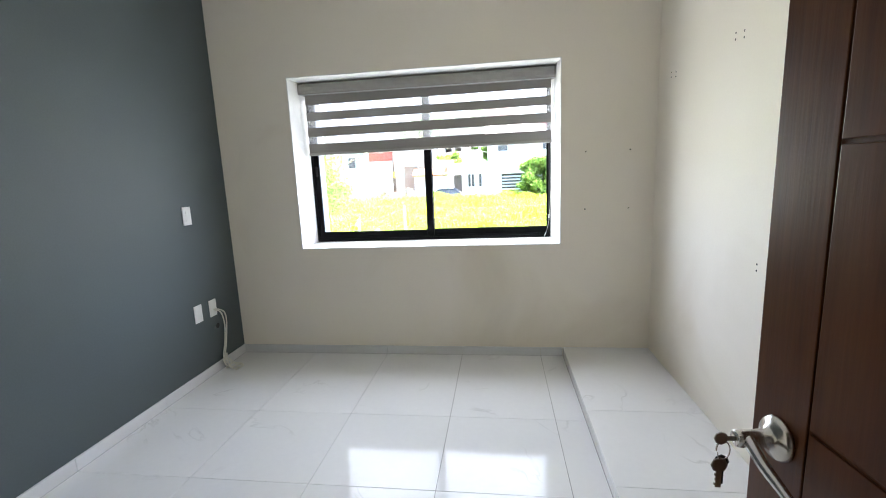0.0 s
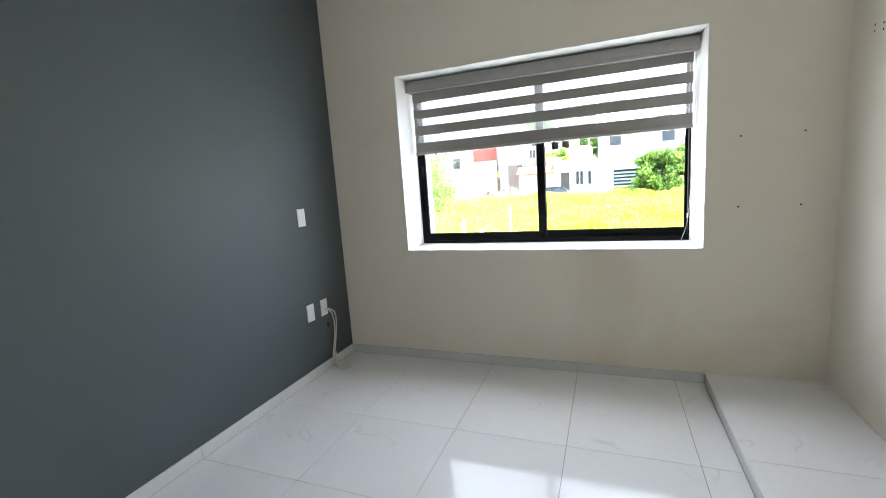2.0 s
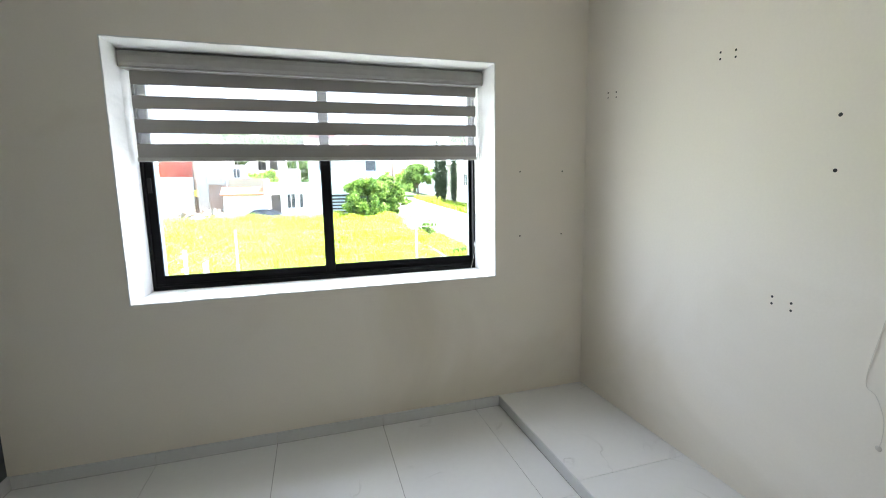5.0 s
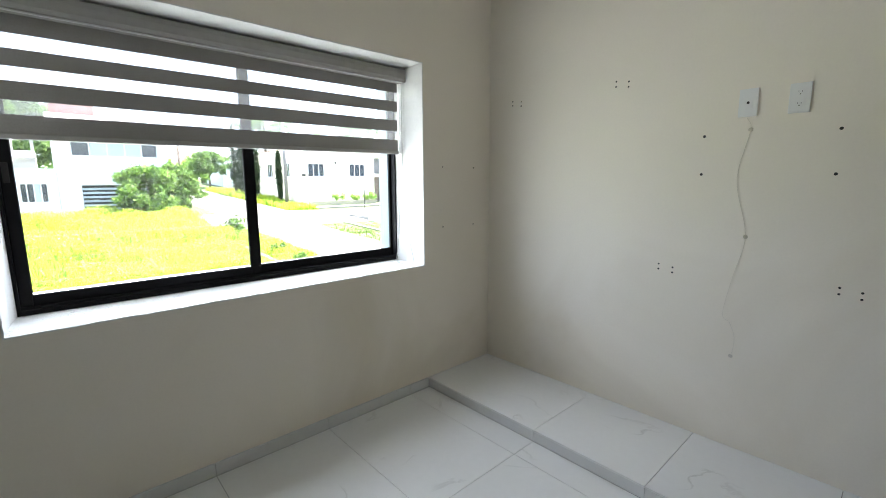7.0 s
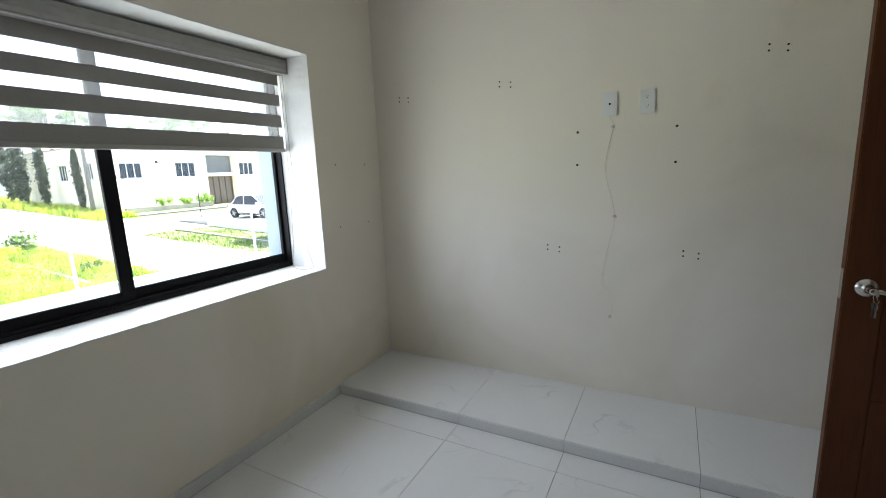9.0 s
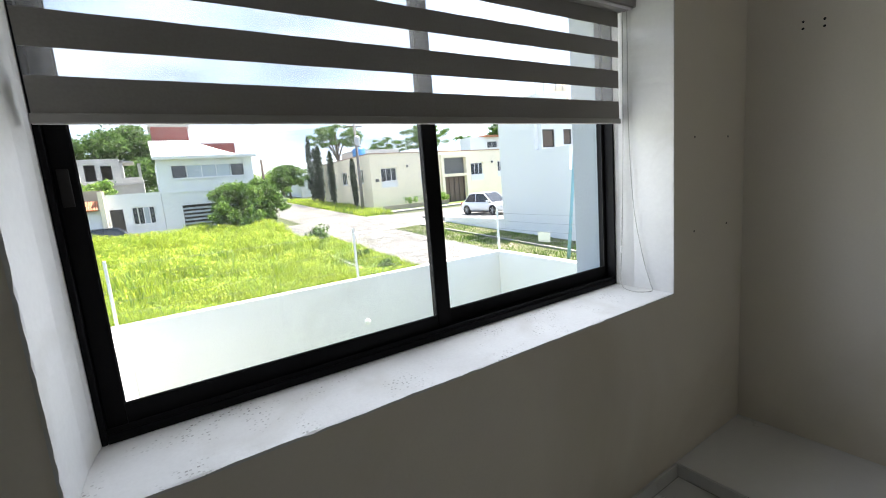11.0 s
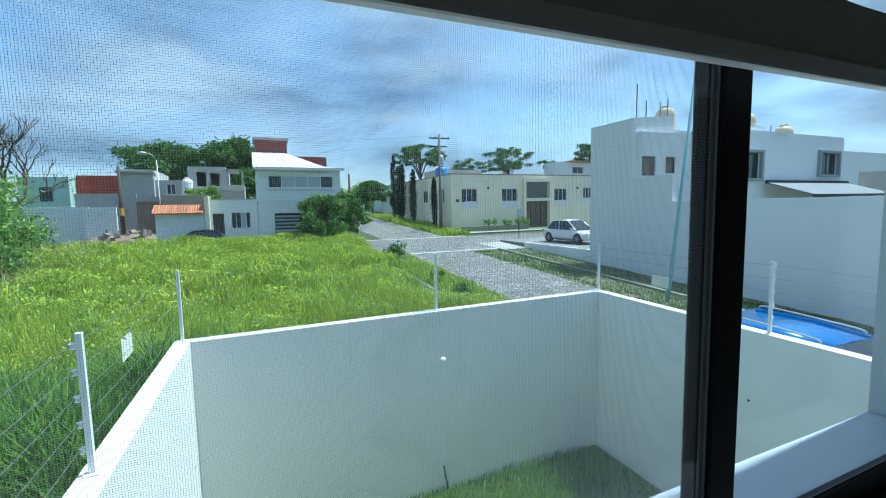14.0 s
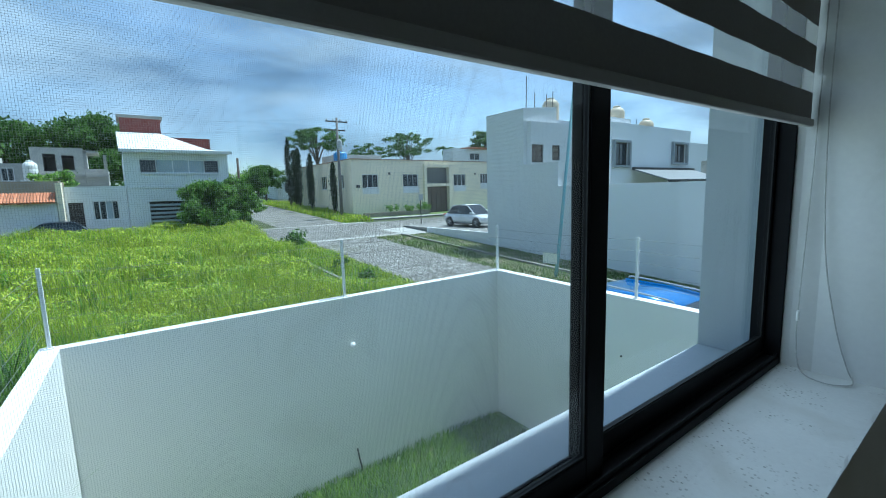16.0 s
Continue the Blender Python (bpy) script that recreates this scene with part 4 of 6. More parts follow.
fence_sign(0.088, 3.70, 3.99, 0.36, 0.53, 1)
fence_sign(6.338, 4.14, 4.42, 0.25, 0.42, 1)

# ---- land ----
def sheet(name, xs, ys, material, lift, holes=(), label="", category="ground"):
    """Ground laid on the rising land, in cells, open where a hole is named."""
    bm = bmesh.new()
    cache = {}

    def V(x, y):
        if (x, y) not in cache:
            cache[x, y] = bm.verts.new((x, y, ground_z(y) + lift))
        return cache[x, y]

    for a, b in zip(xs, xs[1:]):
        for c, d in zip(ys, ys[1:]):
            cx, cy = (a + b) / 2, (c + d) / 2
            if any(h[0] < cx < h[1] and h[2] < cy < h[3] for h in holes):
                continue
            bm.faces.new((V(a, c), V(b, c), V(b, d), V(a, d)))
    return tagged(part(name, bm, material), label, category, kind="structure")


YARD = (-0.15, 6.39, -3.4, 5.58)
# Added dip in the ground, sized so the dark car sits lower in view.
CAR_DIP = (-7.5, 1.25, 31.35, 33.15)
sheet("ground", [-2500, -60, -7.5, -0.15, 1.25, 6.39, 60, 2500], [-2500, -3.4, 0.0, 5.58, 20, 31.35, 33.15, 40, 70, 300, 4000], M_SOIL, 0.0, [YARD, CAR_DIP], "grassy uneven earth rising to the horizon")
sheet("lane", [-7.5, 1.25], [31.35, 33.15], M_CONC, -0.32, label="added concrete dip that sets the dark car lower in the camera's view", category="road")
sheet("road_main", [8.6, 13.2], [-40, 0, 23.4], M_COBBLE, 0.012, label="grey cobblestone road", category="road")
sheet("road_cross", [-60, 8.6, 15.4, 70], [23.8, 30.4], M_COBBLE, 0.012, label="grey cobblestone cross street", category="road")
sheet("road_far", [9.6, 14.6], [30.8, 70, 160], M_COBBLE, 0.012, label="grey cobblestone road going uphill", category="road")
sheet("concrete_band", [8.4, 15.4], [23.4, 23.8], M_CONC, 0.024, label="pale concrete strip across the road", category="road strip")
sheet("concrete_band_far", [8.4, 16.2], [30.4, 30.8], M_CONC, 0.024, label="pale concrete strip across the road", category="road strip")
sheet("verge_left", [7.3, 8.6], [-40, 0, 23.4], M_TURF, 0.008, label="worn grass verge", category="verge")
sheet("verge_right", [13.2, 14.9], [-40, 0, 23.4], M_VERGE, 0.008, label="worn grass verge", category="verge")
sheet("verge_wall", [15.1, 17.0], [-40, 0, 15.5], M_VERGE, 0.008, label="worn grass along the wall", category="verge")
sheet("verge_far", [14.6, 17.0], [30.8, 70, 90], M_TURF, 0.010, label="grass verge under the cypresses", category="verge")
sheet("verge_corner", [15.1, 16.98], [15.5, 22.9], M_VERGE, 0.010, label="worn grass and earth before the retaining wall", category="verge")
sheet("concrete_apron", [15.1, 16.98], [22.9, 26.2], M_CONC, 0.030, label="pale concrete apron at the corner", category="pavement")
sheet("pavement_cream", [16.2, 40.0], [31.6, 33.0], M_CONC, 0.030, label="pale concrete pavement", category="pavement")
sheet("verge_cream", [17.0, 40.0], [33.0, 35.0], M_TURF, 0.010, label="planted strip before the cream house", category="verge")


def kerb(name, x0, x1, y0, y1, h):
    bm = bmesh.new()
    n = max(1, int(max(x1 - x0, y1 - y0) / 2))
    along_y = (y1 - y0) > (x1 - x0)
    for i in range(n):
        if along_y:
            a, b = y0 + (y1 - y0) * i / n, y0 + (y1 - y0) * (i + 1) / n - 0.015
            box(bm, x0, x1, a, b, -0.1, h)
            for v in bm.verts[-8:]:
                v.co.z += ground_z(v.co.y)
        else:
            a, b = x0 + (x1 - x0) * i / n, x0 + (x1 - x0) * (i + 1) / n - 0.015
            box(bm, a, b, y0, y1, ground_z(y0) - 0.1, ground_z(y0) + h)
    return tagged(part(name, bm, M_KERB), "worn grey concrete kerb", "kerb", kind="structure")


def kerb_y(name, x0, x1, y0, y1, h):
    bm = bmesh.new()
    n = max(1, int((y1 - y0) / 1.5))
    for i in range(n):
        a, b = y0 + (y1 - y0) * i / n, y0 + (y1 - y0) * (i + 1) / n - 0.02
        k = bmesh.new()
        box(k, x0, x1, a, b, -0.1, h)
        for v in k.verts:
            v.co.z += ground_z(v.co.y)
        me = bpy.data.meshes.new("tmp")
        k.to_mesh(me)
        k.free()
        bm.from_mesh(me)
        bpy.data.meshes.remove(me)
    return tagged(part(name, bm, M_KERB), "worn grey concrete kerb", "kerb", kind="structure")


kerb_y("kerb_left", 7.10, 7.24, 2.0, 23.0, 0.055)
kerb_y("kerb_right", 14.92, 15.08, 0.0, 23.2, 0.10)
kerb("kerb_cream", 16.2, 40.0, 31.45, 31.6, 0.12)

# raised drive with a low retaining wall
drive = thing("raised_drive", (20.0, 20.5, -1.3), "raised concrete drive behind a low white retaining wall", "driveway", kind="structure")
part("slab", boxes((17.15, 25.0, 17.3, 26.5, -2.2, -0.93)), mat("worn_drive_concrete", (0.24, 0.235, 0.22), rough=0.95, var=0.2, scale=0.8), drive)
part("retaining_wall", boxes((16.99, 17.148, 17.3, 23.3, -2.2, -0.88), bev=0.01), M_HWHITE, drive)


# ---- buildings ----
def window(parent, axis, a0, a1, z0, z1, d, out, bars=2, glass=None, sill=True, frame=None):
    """A window set back in its opening: frame with bars, panes and sill. d: face of the wall; out: -1 or 1, the side it looks to."""
    fm = frame or M_POSTW
    e0, e1 = sorted((d - out * 0.06, d - out * 0.11))
    t = 0.06

    def B(u0, u1, w0, w1, f0, f1):
        return (u0, u1, f0, f1, w0, w1) if axis == "x" else (f0, f1, u0, u1, w0, w1)

    rows = [B(a0, a0 + t, z0, z1, e0, e1), B(a1 - t, a1, z0, z1, e0, e1), B(a0 + t, a1 - t, z0, z0 + t, e0, e1), B(a0 + t, a1 - t, z1 - t, z1, e0, e1)]
    for k in range(1, bars):
        c = a0 + (a1 - a0) * k / bars
        rows.append(B(c - 0.025, c + 0.025, z0 + t, z1 - t, e0, e1))
    w = part("window", boxes(*rows), fm, parent)
    g = (e0 + e1) / 2
    for k in range(bars):
        c0, c1 = a0 + t + (a1 - a0 - 2 * t) * k / bars, a0 + t + (a1 - a0 - 2 * t) * (k + 1) / bars
        part("pane", boxes(B(c0 + 0.02, c1 - 0.02, z0 + t, z1 - t, g - 0.008, g + 0.008)), (glass[k % len(glass)] if glass else M_DGLASS), w)
    if sill:
        s0, s1 = sorted((d - out * 0.05, d + out * 0.06))
        part("sill", boxes(B(a0 - 0.08, a1 + 0.08, z0 - 0.07, z0 - 0.002, s0, s1)), M_CONC if fm is not M_POSTW else M_HWHITE, w)
    return w


def shell(parent, x0, x1, y0, y1, z0, z1, material, front=(), left=(), th=0.25, roof_mat=None, parapet=0.0, name="wall"):
    """Four walls, the one towards -y and the one towards -x with openings, and a flat roof."""
    part(name, holed(bmesh.new(), "x", x0, x1, z0, z1, y0, y0 + th, front), material, parent)
    part(name, holed(bmesh.new(), "y", y0 + th, y1 - th, z0, z1, x0, x0 + th, left), material, parent)
    part(name, boxes((x1 - th, x1, y0 + th, y1 - th, z0, z1)), material, parent)
    part(name, boxes((x0, x1, y1 - th, y1, z0, z1)), material, parent)
    part("roof", boxes((x0 + th, x1 - th, y0 + th, y1 - th, z1 - parapet - 0.2, z1 - parapet - 0.01)), roof_mat or M_CONC, parent)


# white two-storey house
h = thing("white_house", (4.4, 36, -0.65), "white two-storey house with a sloping sheet roof", "house")
hy, hb = 33.7, ground_z(33.7) - 0.3
shell(h, 1.30, 7.25, hy, 42.5, hb, 4.45, M_HWHITE, front=[(2.07, 6.70, 3.13, 4.05), (2.40, 6.3, hb, 1.32)], th=0.3)
window(h, "x", 2.07, 6.70, 3.13, 4.05, hy, -1, bars=5, glass=[M_DGLASS, M_CURTAIN, M_CURTAIN, M_CURTAIN, M_DGLASS])
part("band", boxes((1.28, 7.27, hy - 0.05, hy - 0.002, 2.18, 2.30)), M_HWHITE, h)
gd = part("garage_door", boxes((2.42, 6.28, hy + 0.16, hy + 0.22, hb, 1.30)), M_IRON, h, "dark slatted garage door")
for k in range(7):
    part("slat", boxes((2.42, 6.28, hy + 0.10, hy + 0.158, -0.55 + 0.26 * k, -0.42 + 0.26 * k)), M_CURTAIN, gd)
bm = bmesh.new()
n = 84
top, bot = [], []
for i in range(n + 1):
    x = 1.12 + (7.52 - 1.12) * i / n
    rise = 1.0 - max(0.0, (x - 3.6) / (7.52 - 3.6)) * 0.9
    zz = 0.035 * (i % 2)
    bot.append((bm.verts.new((x, hy - 0.35, 4.60 + zz)), bm.verts.new((x, hy - 0.35, 4.46))))
    top.append((bm.verts.new((x, hy + 3.6, 4.60 + 1.5 * rise + zz)), bm.verts.new((x, hy + 3.6, 4.46 + 1.5 * rise))))
for i in range(n):
    bm.faces.new((bot[i][0], bot[i + 1][0], top[i + 1][0], top[i][0]))
    bm.faces.new((bot[i][1], top[i][1], top[i + 1][1], bot[i + 1][1]))
    bm.faces.new((bot[i][0], bot[i][1], bot[i + 1][1], bot[i + 1][0]))
    bm.faces.new((top[i][0], top[i + 1][0], top[i + 1][1], top[i][1]))
bm.faces.new((bot[0][0], top[0][0], top[0][1], bot[0][1]))
bm.faces.new((bot[n][0], bot[n][1], top[n][1], top[n][0]))
part("sheet_roof", bm, M_ROOFW, h, "white corrugated sheet roof")
part("fascia", boxes((1.12, 7.52, hy - 0.40, hy - 0.352, 4.42, 4.62)), M_HWHITE, h)
tb = part("roof_tank_box", boxes((1.40, 3.75, hy + 3.7, hy + 6.5, 4.45, 7.10)), M_MAROON, h, "maroon painted box on the roof")
part("slab", boxes((1.25, 3.90, hy + 3.55, hy + 6.65, 7.10, 7.30)), M_CONC, tb)
part("roof_parapet", boxes((3.75, 7.2, hy + 6.0, hy + 6.25, 4.45, 6.15)), M_MAROON, h)
part("garden_wall", boxes((6.35, 7.3, hy - 2.8, hy - 2.6, hb, 0.1)), M_HWHITE, h)

# low white house beside it
h = thing("low_white_house", (-0.2, 36, -0.65), "low white house with a dark door and a curtained window", "house")
shell(h, -1.75, 1.28, hy + 0.2, 42.0, hb, 2.34, M_HWHITE, front=[(-1.62, -0.92, hb, 1.38), (-0.48, 0.82, 0.28, 1.46)], th=0.25)
window(h, "x", -0.48, 0.82, 0.28, 1.46, hy + 0.2, -1, bars=4, glass=[M_DGLASS, M_DGLASS, M_CURTAIN, M_DGLASS])
part("door", boxes((-1.62, -0.92, hy + 0.30, hy + 0.36, hb, 1.38)), M_IRON, h, "dark door")
part("pilaster", boxes((-2.02, -1.77, hy - 0.6, hy + 0.19, hb, 2.55)), M_CREAM, h)

# gate wall with its little tiled roof
h = thing("gate_wall", (-3.2, 33.4, -0.65), "white gate wall under a short terracotta tile roof", "wall")
part("wall", boxes((-4.9, -2.05, 33.2, 33.45, hb, 1.42), bev=0.01), M_HWHITE, h)
part("return_wall", boxes((-2.30, -2.05, 33.46, 36.0, hb, 1.42)), M_HWHITE, h)
for k in range(22):
    x = -4.98 + 0.134 * k
    bm = bmesh.new()
    tube(bm, [(x, 32.85, 1.43), (x, 33.9, 1.98)], 0.068, 8)
    part("roof_tile", bm, M_TERRA, h)
part("roof_board", boxes((-5.05, -2.05, 33.10, 33.95, 1.424, 1.46)), M_BARK, h)

# unfinished grey houses behind
h = thing("unfinished_house", (-1.8, 45, 0.0), "unfinished bare block house with an open upper room", "house")
shell(h, -4.0, -1.05, 43.0, 50.0, -0.6, 5.45, M_BLOCK, front=[(-3.35, -2.65, 3.75, 5.0), (-2.3, -1.6, 3.8, 4.9)], th=0.2)
shell(h, -1.04, 0.35, 43.0, 50.0, -0.6, 3.9, M_BLOCK, th=0.2, parapet=0.55)
part("column", boxes((-1.04, -0.85, 43.0, 43.2, 3.9, 5.3)), M_CONC, h)
part("column", boxes((0.15, 0.35, 43.0, 43.2, 3.9, 5.0)), M_CONC, h)
part("open_roof", boxes((-1.04, -0.1, 43.0, 46.0, 5.1, 5.25)), M_CONC, h)
part("ledge", boxes((-4.05, 0.40, 42.7, 42.998, 3.30, 3.48)), M_CONC, h)
h = thing("grey_block_house", (-8, 42, 0.0), "long grey block building with a raw brick wall", "house")
shell(h, -8.75, -6.35, 42.0, 49.0, -0.6, 5.05, M_BLOCK, th=0.2, parapet=0.25)
shell(h, -6.34, -4.05, 42.6, 49.0, -0.6, 4.25, M_BLOCK, front=[(-5.6, -4.9, 3.0, 3.95)], th=0.2)
window(h, "x", -5.6, -4.9, 3.0, 3.95, 42.6, -1, bars=2)
part("roof_slab", boxes((-8.85, -6.25, 41.7, 43.2, 4.75, 4.92)), M_CONC, h)
part("front_wall", boxes((-10.6, -6.95, 38.6, 38.8, -0.8, 3.0)), M_CONC, h)
part("brick_wall", boxes((-6.9, -4.95, 38.6, 38.8, -0.8, 2.35)), mat("raw_brick", ((0.22, 0.13, 0.09), (0.33, 0.28, 0.24)), rough=0.95, scale=1.6, fine=14, bump=0.4), h)
part("beam", boxes((-6.95, -4.90, 38.5, 38.85, 2.36, 2.75)), M_CONC, h)
h = thing("ochre_wall_house", (-3.4, 37, 0), "small ochre rendered house behind the gate", "house")
part("wall", boxes((-4.9, -2.1, 36.2, 41.0, -0.8, 2.75)), mat("ochre_render", (0.40, 0.33, 0.24), rough=0.9, var=0.12), h)
h = thing("red_house", (-9.5, 45, 0), "red painted house behind the walls", "house")
part("wall", boxes((-12.3, -9.2, 45.0, 50.0, -0.4, 4.75)), M_RED, h)
h = thing("mint_house", (-13, 44, 0), "mint green painted house edge", "house")
part("wall", boxes((-15.5, -12.35, 43.5, 50.0, -0.4, 4.5)), M_MINT, h)
part("window", boxes((-14.2, -13.4, 43.47, 43.498, 2.6, 3.7)), M_DGLASS, h)
h = thing("white_lot_wall", (-10, 38, -0.4), "long white boundary wall", "wall")
part("wall", boxes((-30.0, -9.70, 38.0, 38.2, -1.0, 2.05), bev=0.01), M_HWHITE, h)
part("wall", boxes((-9.70, -7.85, 37.0, 37.2, -1.0, 1.95), bev=0.01), M_HWHITE, h)

# cream corner house
h = thing("cream_house", (26, 40, -0.5), "cream single-storey corner house with a parapet", "house")
cb = -0.9
CH = [(18.25, 19.87, 1.94, 3.15), (22.47, 24.21, 1.94, 3.18), (28.54, 30.14, 1.95, 3.18), (32.2, 33.3, 2.15, 3.25), (25.05, 27.76, 2.24, 3.80), (25.06, 27.75, cb, 1.95)]
shell(h, 17.25, 38.0, 35.0, 48.0, cb, 4.42, M_CREAM, front=CH, left=[(40.7, 42.1, 1.95, 3.22), (36.7, 38.1, 1.95, 3.22)], th=0.3, parapet=0.5)
for a0, a1, z0, z1 in CH[:4]:
    window(h, "x", a0, a1, z0, z1, 35.0, -1, bars=3, glass=[M_DGLASS])
    part("lintel", boxes((a0 - 0.15, a1 + 0.15, 34.93, 34.998, z1 + 0.02, z1 + 0.16)), M_CREAM, h)
    part("apron", boxes((a0 - 0.02, a1 + 0.02, 34.95, 34.998, z0 - 0.55, z0 - 0.08)), M_HWHITE, h)
for a0, a1 in ((40.7, 42.1), (36.7, 38.1)):
    window(h, "y", a0, a1, 1.95, 3.22, 17.25, -1, bars=3)
    part("lintel", boxes((17.18, 17.248, a0 - 0.15, a1 + 0.15, 3.24, 3.38)), M_CREAM, h)
part("coping", boxes((17.18, 38.07, 34.93, 35.32, 4.42, 4.50), (17.18, 17.57, 35.32, 48.0, 4.42, 4.50)), mat("red_brown_coping", (0.36, 0.24, 0.17), rough=0.9), h)
part("porch_frame", boxes((24.75, 25.05, 34.72, 34.998, cb, 4.1), (27.76, 28.06, 34.72, 34.998, cb, 4.1), (25.05, 27.76, 34.72, 34.998, 3.80, 4.1), (25.05, 27.76, 34.72, 34.998, 1.96, 2.23)), M_CREAM, h)
gr = part("lattice_screen", boxes((25.06, 27.75, 35.16, 35.20, 2.25, 3.79)), M_DGLASS, h, "lattice screen over the gate")
bm = bmesh.new()
for k in range(-6, 12):
    for s in (1, -1):
        x = 25.06 + 0.3 * k
        xa, xb = (x, x + 1.54) if s == 1 else (x + 1.54, x)
        pa, pb = Vector((xa, 35.12, 2.25)), Vector((xb, 35.12, 3.79))
        lo_x, hi_x = 25.08, 27.73
        d = pb - pa
        t0, t1 = sorted(((lo_x - pa.x) / d.x, (hi_x - pa.x) / d.x))
        t0, t1 = max(0, t0), min(1, t1)
        if t1 > t0:
            tube(bm, [pa + d * t0, pa + d * t1], 0.022, 4)
part("lattice", bm, M_STEEL, gr)
gt = part("gate", boxes((25.08, 27.73, 35.12, 35.18, cb, 1.93)), M_GATE, h, "brown steel gate")
for k in range(5):
    part("bar", boxes((25.15 + 0.6 * k, 25.20 + 0.6 * k, 35.08, 35.119, cb, 1.90)), M_IRON, gt)
part("planter", boxes((17.7, 24.6, 33.7, 34.0, -1.0, -0.25)), M_STONE, h, "low stone planter")
for a, z in ((20.9, 3.1), (27.9, 0.9), (31.3, 3.1)):
    part("wall_lamp", boxes((a, a + 0.16, 34.86, 34.998, z, z + 0.2), bev=0.02), M_IRON, h)
for x in (17.9, 18.5):
    part("house_number", boxes((x - 0.25, x + 0.1, 34.97, 34.998, 1.95, 2.2)), M_IRON, h)
part("roof_block", boxes((18.2, 23.0, 40.0, 44.0, 3.6, 5.3)), M_BLOCK, h)
tank = thing("roof_tank", (18.0, 41.0, 3.9), "blue plastic water tank on the cream house roof", "water tank")
part("body", lathe(bmesh.new(), (17.9, 38.6, 3.71), [(0.6, 0), (0.62, 0.1), (0.62, 1.45), (0.5, 1.6), (0.2, 1.7)], 20), M_TANKB, tank, smooth=True)
part("lid", lathe(bmesh.new(), (17.9, 38.6, 5.40), [(0.26, 0), (0.26, 0.08), (0.05, 0.12)], 16), M_IRON, tank)
h = thing("white_roof_house", (36, 50, 0), "white upper storey behind the cream house", "house")
shell(h, 40.3, 50.0, 50.0, 52.4, -0.5, 7.6, M_HWHITE, front=[(43.5, 45.5, 6.0, 7.0)], th=0.3)
window(h, "x", 43.5, 45.5, 6.0, 7.0, 50.0, -1, bars=2)
part("eave", boxes((43.0, 50.4, 49.5, 52.6, 7.6, 7.85)), M_TERRA, h)
h = thing("far_white_house", (16, 66, 1.0), "small white house at the end of the street", "house")
shell(h, 18.6, 24.0, 62.0, 70.0, 0.3, 4.3, M_HWHITE, front=[(19.6, 20.8, 2.0, 3.2)], th=0.3)

# white neighbour across the road
h = thing("white_neighbour_house", (21, 15, -1.6), "tall white neighbouring house with a blank side wall", "house")
part("boundary_wall", boxes((17.0, 17.25, -12.0, 12.60, -3.2, 1.54), bev=0.01), M_HWHITE, h)
part("boundary_wall", boxes((17.0, 17.25, 12.60, 14.72, -2.6, 2.64)), M_HWHITE, h)
bm = boxes((17.0, 19.5, 14.72, 17.36, -2.6, 5.34))
for v in bm.verts:
    if v.co.z > 5 and v.co.x > 18:
        v.co.z += 0.25
part("end_block", bm, M_HWHITE, h)
NW = [(17.32, 18.20, 2.74, 3.62), (18.86, 19.50, 2.86, 3.63)]
part("wall", holed(bmesh.new(), "x", 17.26, 21.6, -2.6, 4.72, 14.46, 14.715, NW), M_HWHITE, h)
for w in NW:
    window(h, "x", *w, 14.46, -1, bars=1, frame=M_IRON, glass=[M_GATE], sill=False)
CW = [(21.15, 22.45, 2.52, 3.66), (27.25, 28.85, 2.75, 3.82)]
shell(h, 20.95, 29.45, 12.45, 17.3, -2.6, 4.66, M_HWHITE, front=CW, th=0.25, parapet=0.3)
for w in CW:
    window(h, "x", *w, 12.45, -1, bars=2, frame=M_IRON, sill=False)
    part("window_surround", ring(w[0] - 0.14, w[1] + 0.14, w[2] - 0.12, w[3] + 0.12, 12.30, 12.448, 0.14, 0.14, 0.12, 0.12, bev=0), mat("grey_surround", (0.30, 0.32, 0.33), rough=0.8), h)
part("stair_block", boxes((21.0, 23.1, 12.7, 15.5, 4.66, 4.95)), M_HWHITE, h)
part("side_block", boxes((29.46, 44.0, 13.5, 18.0, -2.6, 4.2)), M_HWHITE, h)
bm = bmesh.new()
vs = [bm.verts.new(c) for c in ((22.8, 12.2, 2.30), (29.5, 12.2, 2.30), (29.5, 10.4, 1.72), (22.8, 10.4, 1.72), (22.8, 12.2, 2.24), (29.5, 12.2, 2.24), (29.5, 10.4, 1.66), (22.8, 10.4, 1.66))]
for f in ((0, 1, 2, 3), (7, 6, 5, 4), (0, 4, 5, 1), (1, 5, 6, 2), (2, 6, 7, 3), (3, 7, 4, 0)):
    bm.faces.new([vs[i] for i in f])
part("awning", bm, mat("grey_awning_sheet", (0.17, 0.185, 0.195), rough=0.6, var=0.12), h, "pale sheet awning over the patio")
part("awning_beam", boxes((22.7, 29.6, 10.3, 10.42, 1.52, 1.70), (22.7, 29.6, 12.2, 12.3, 2.26, 2.42)), M_IRON, h)
part("patio_wall", boxes((31.0, 31.25, 6.0, 12.4, -2.6, 2.9)), M_CONC, h)
for x, z in ((17.4, 6.9), (18.0, 6.2), (18.9, 6.2), (19.4, 6.4), (24.2, 5.9), (27.5, 5.6)):
    part("rebar", tube(bmesh.new(), [(x, 14.9, 4.5), (x + 0.03, 14.9, z)], 0.022, 5), M_IRON, h)


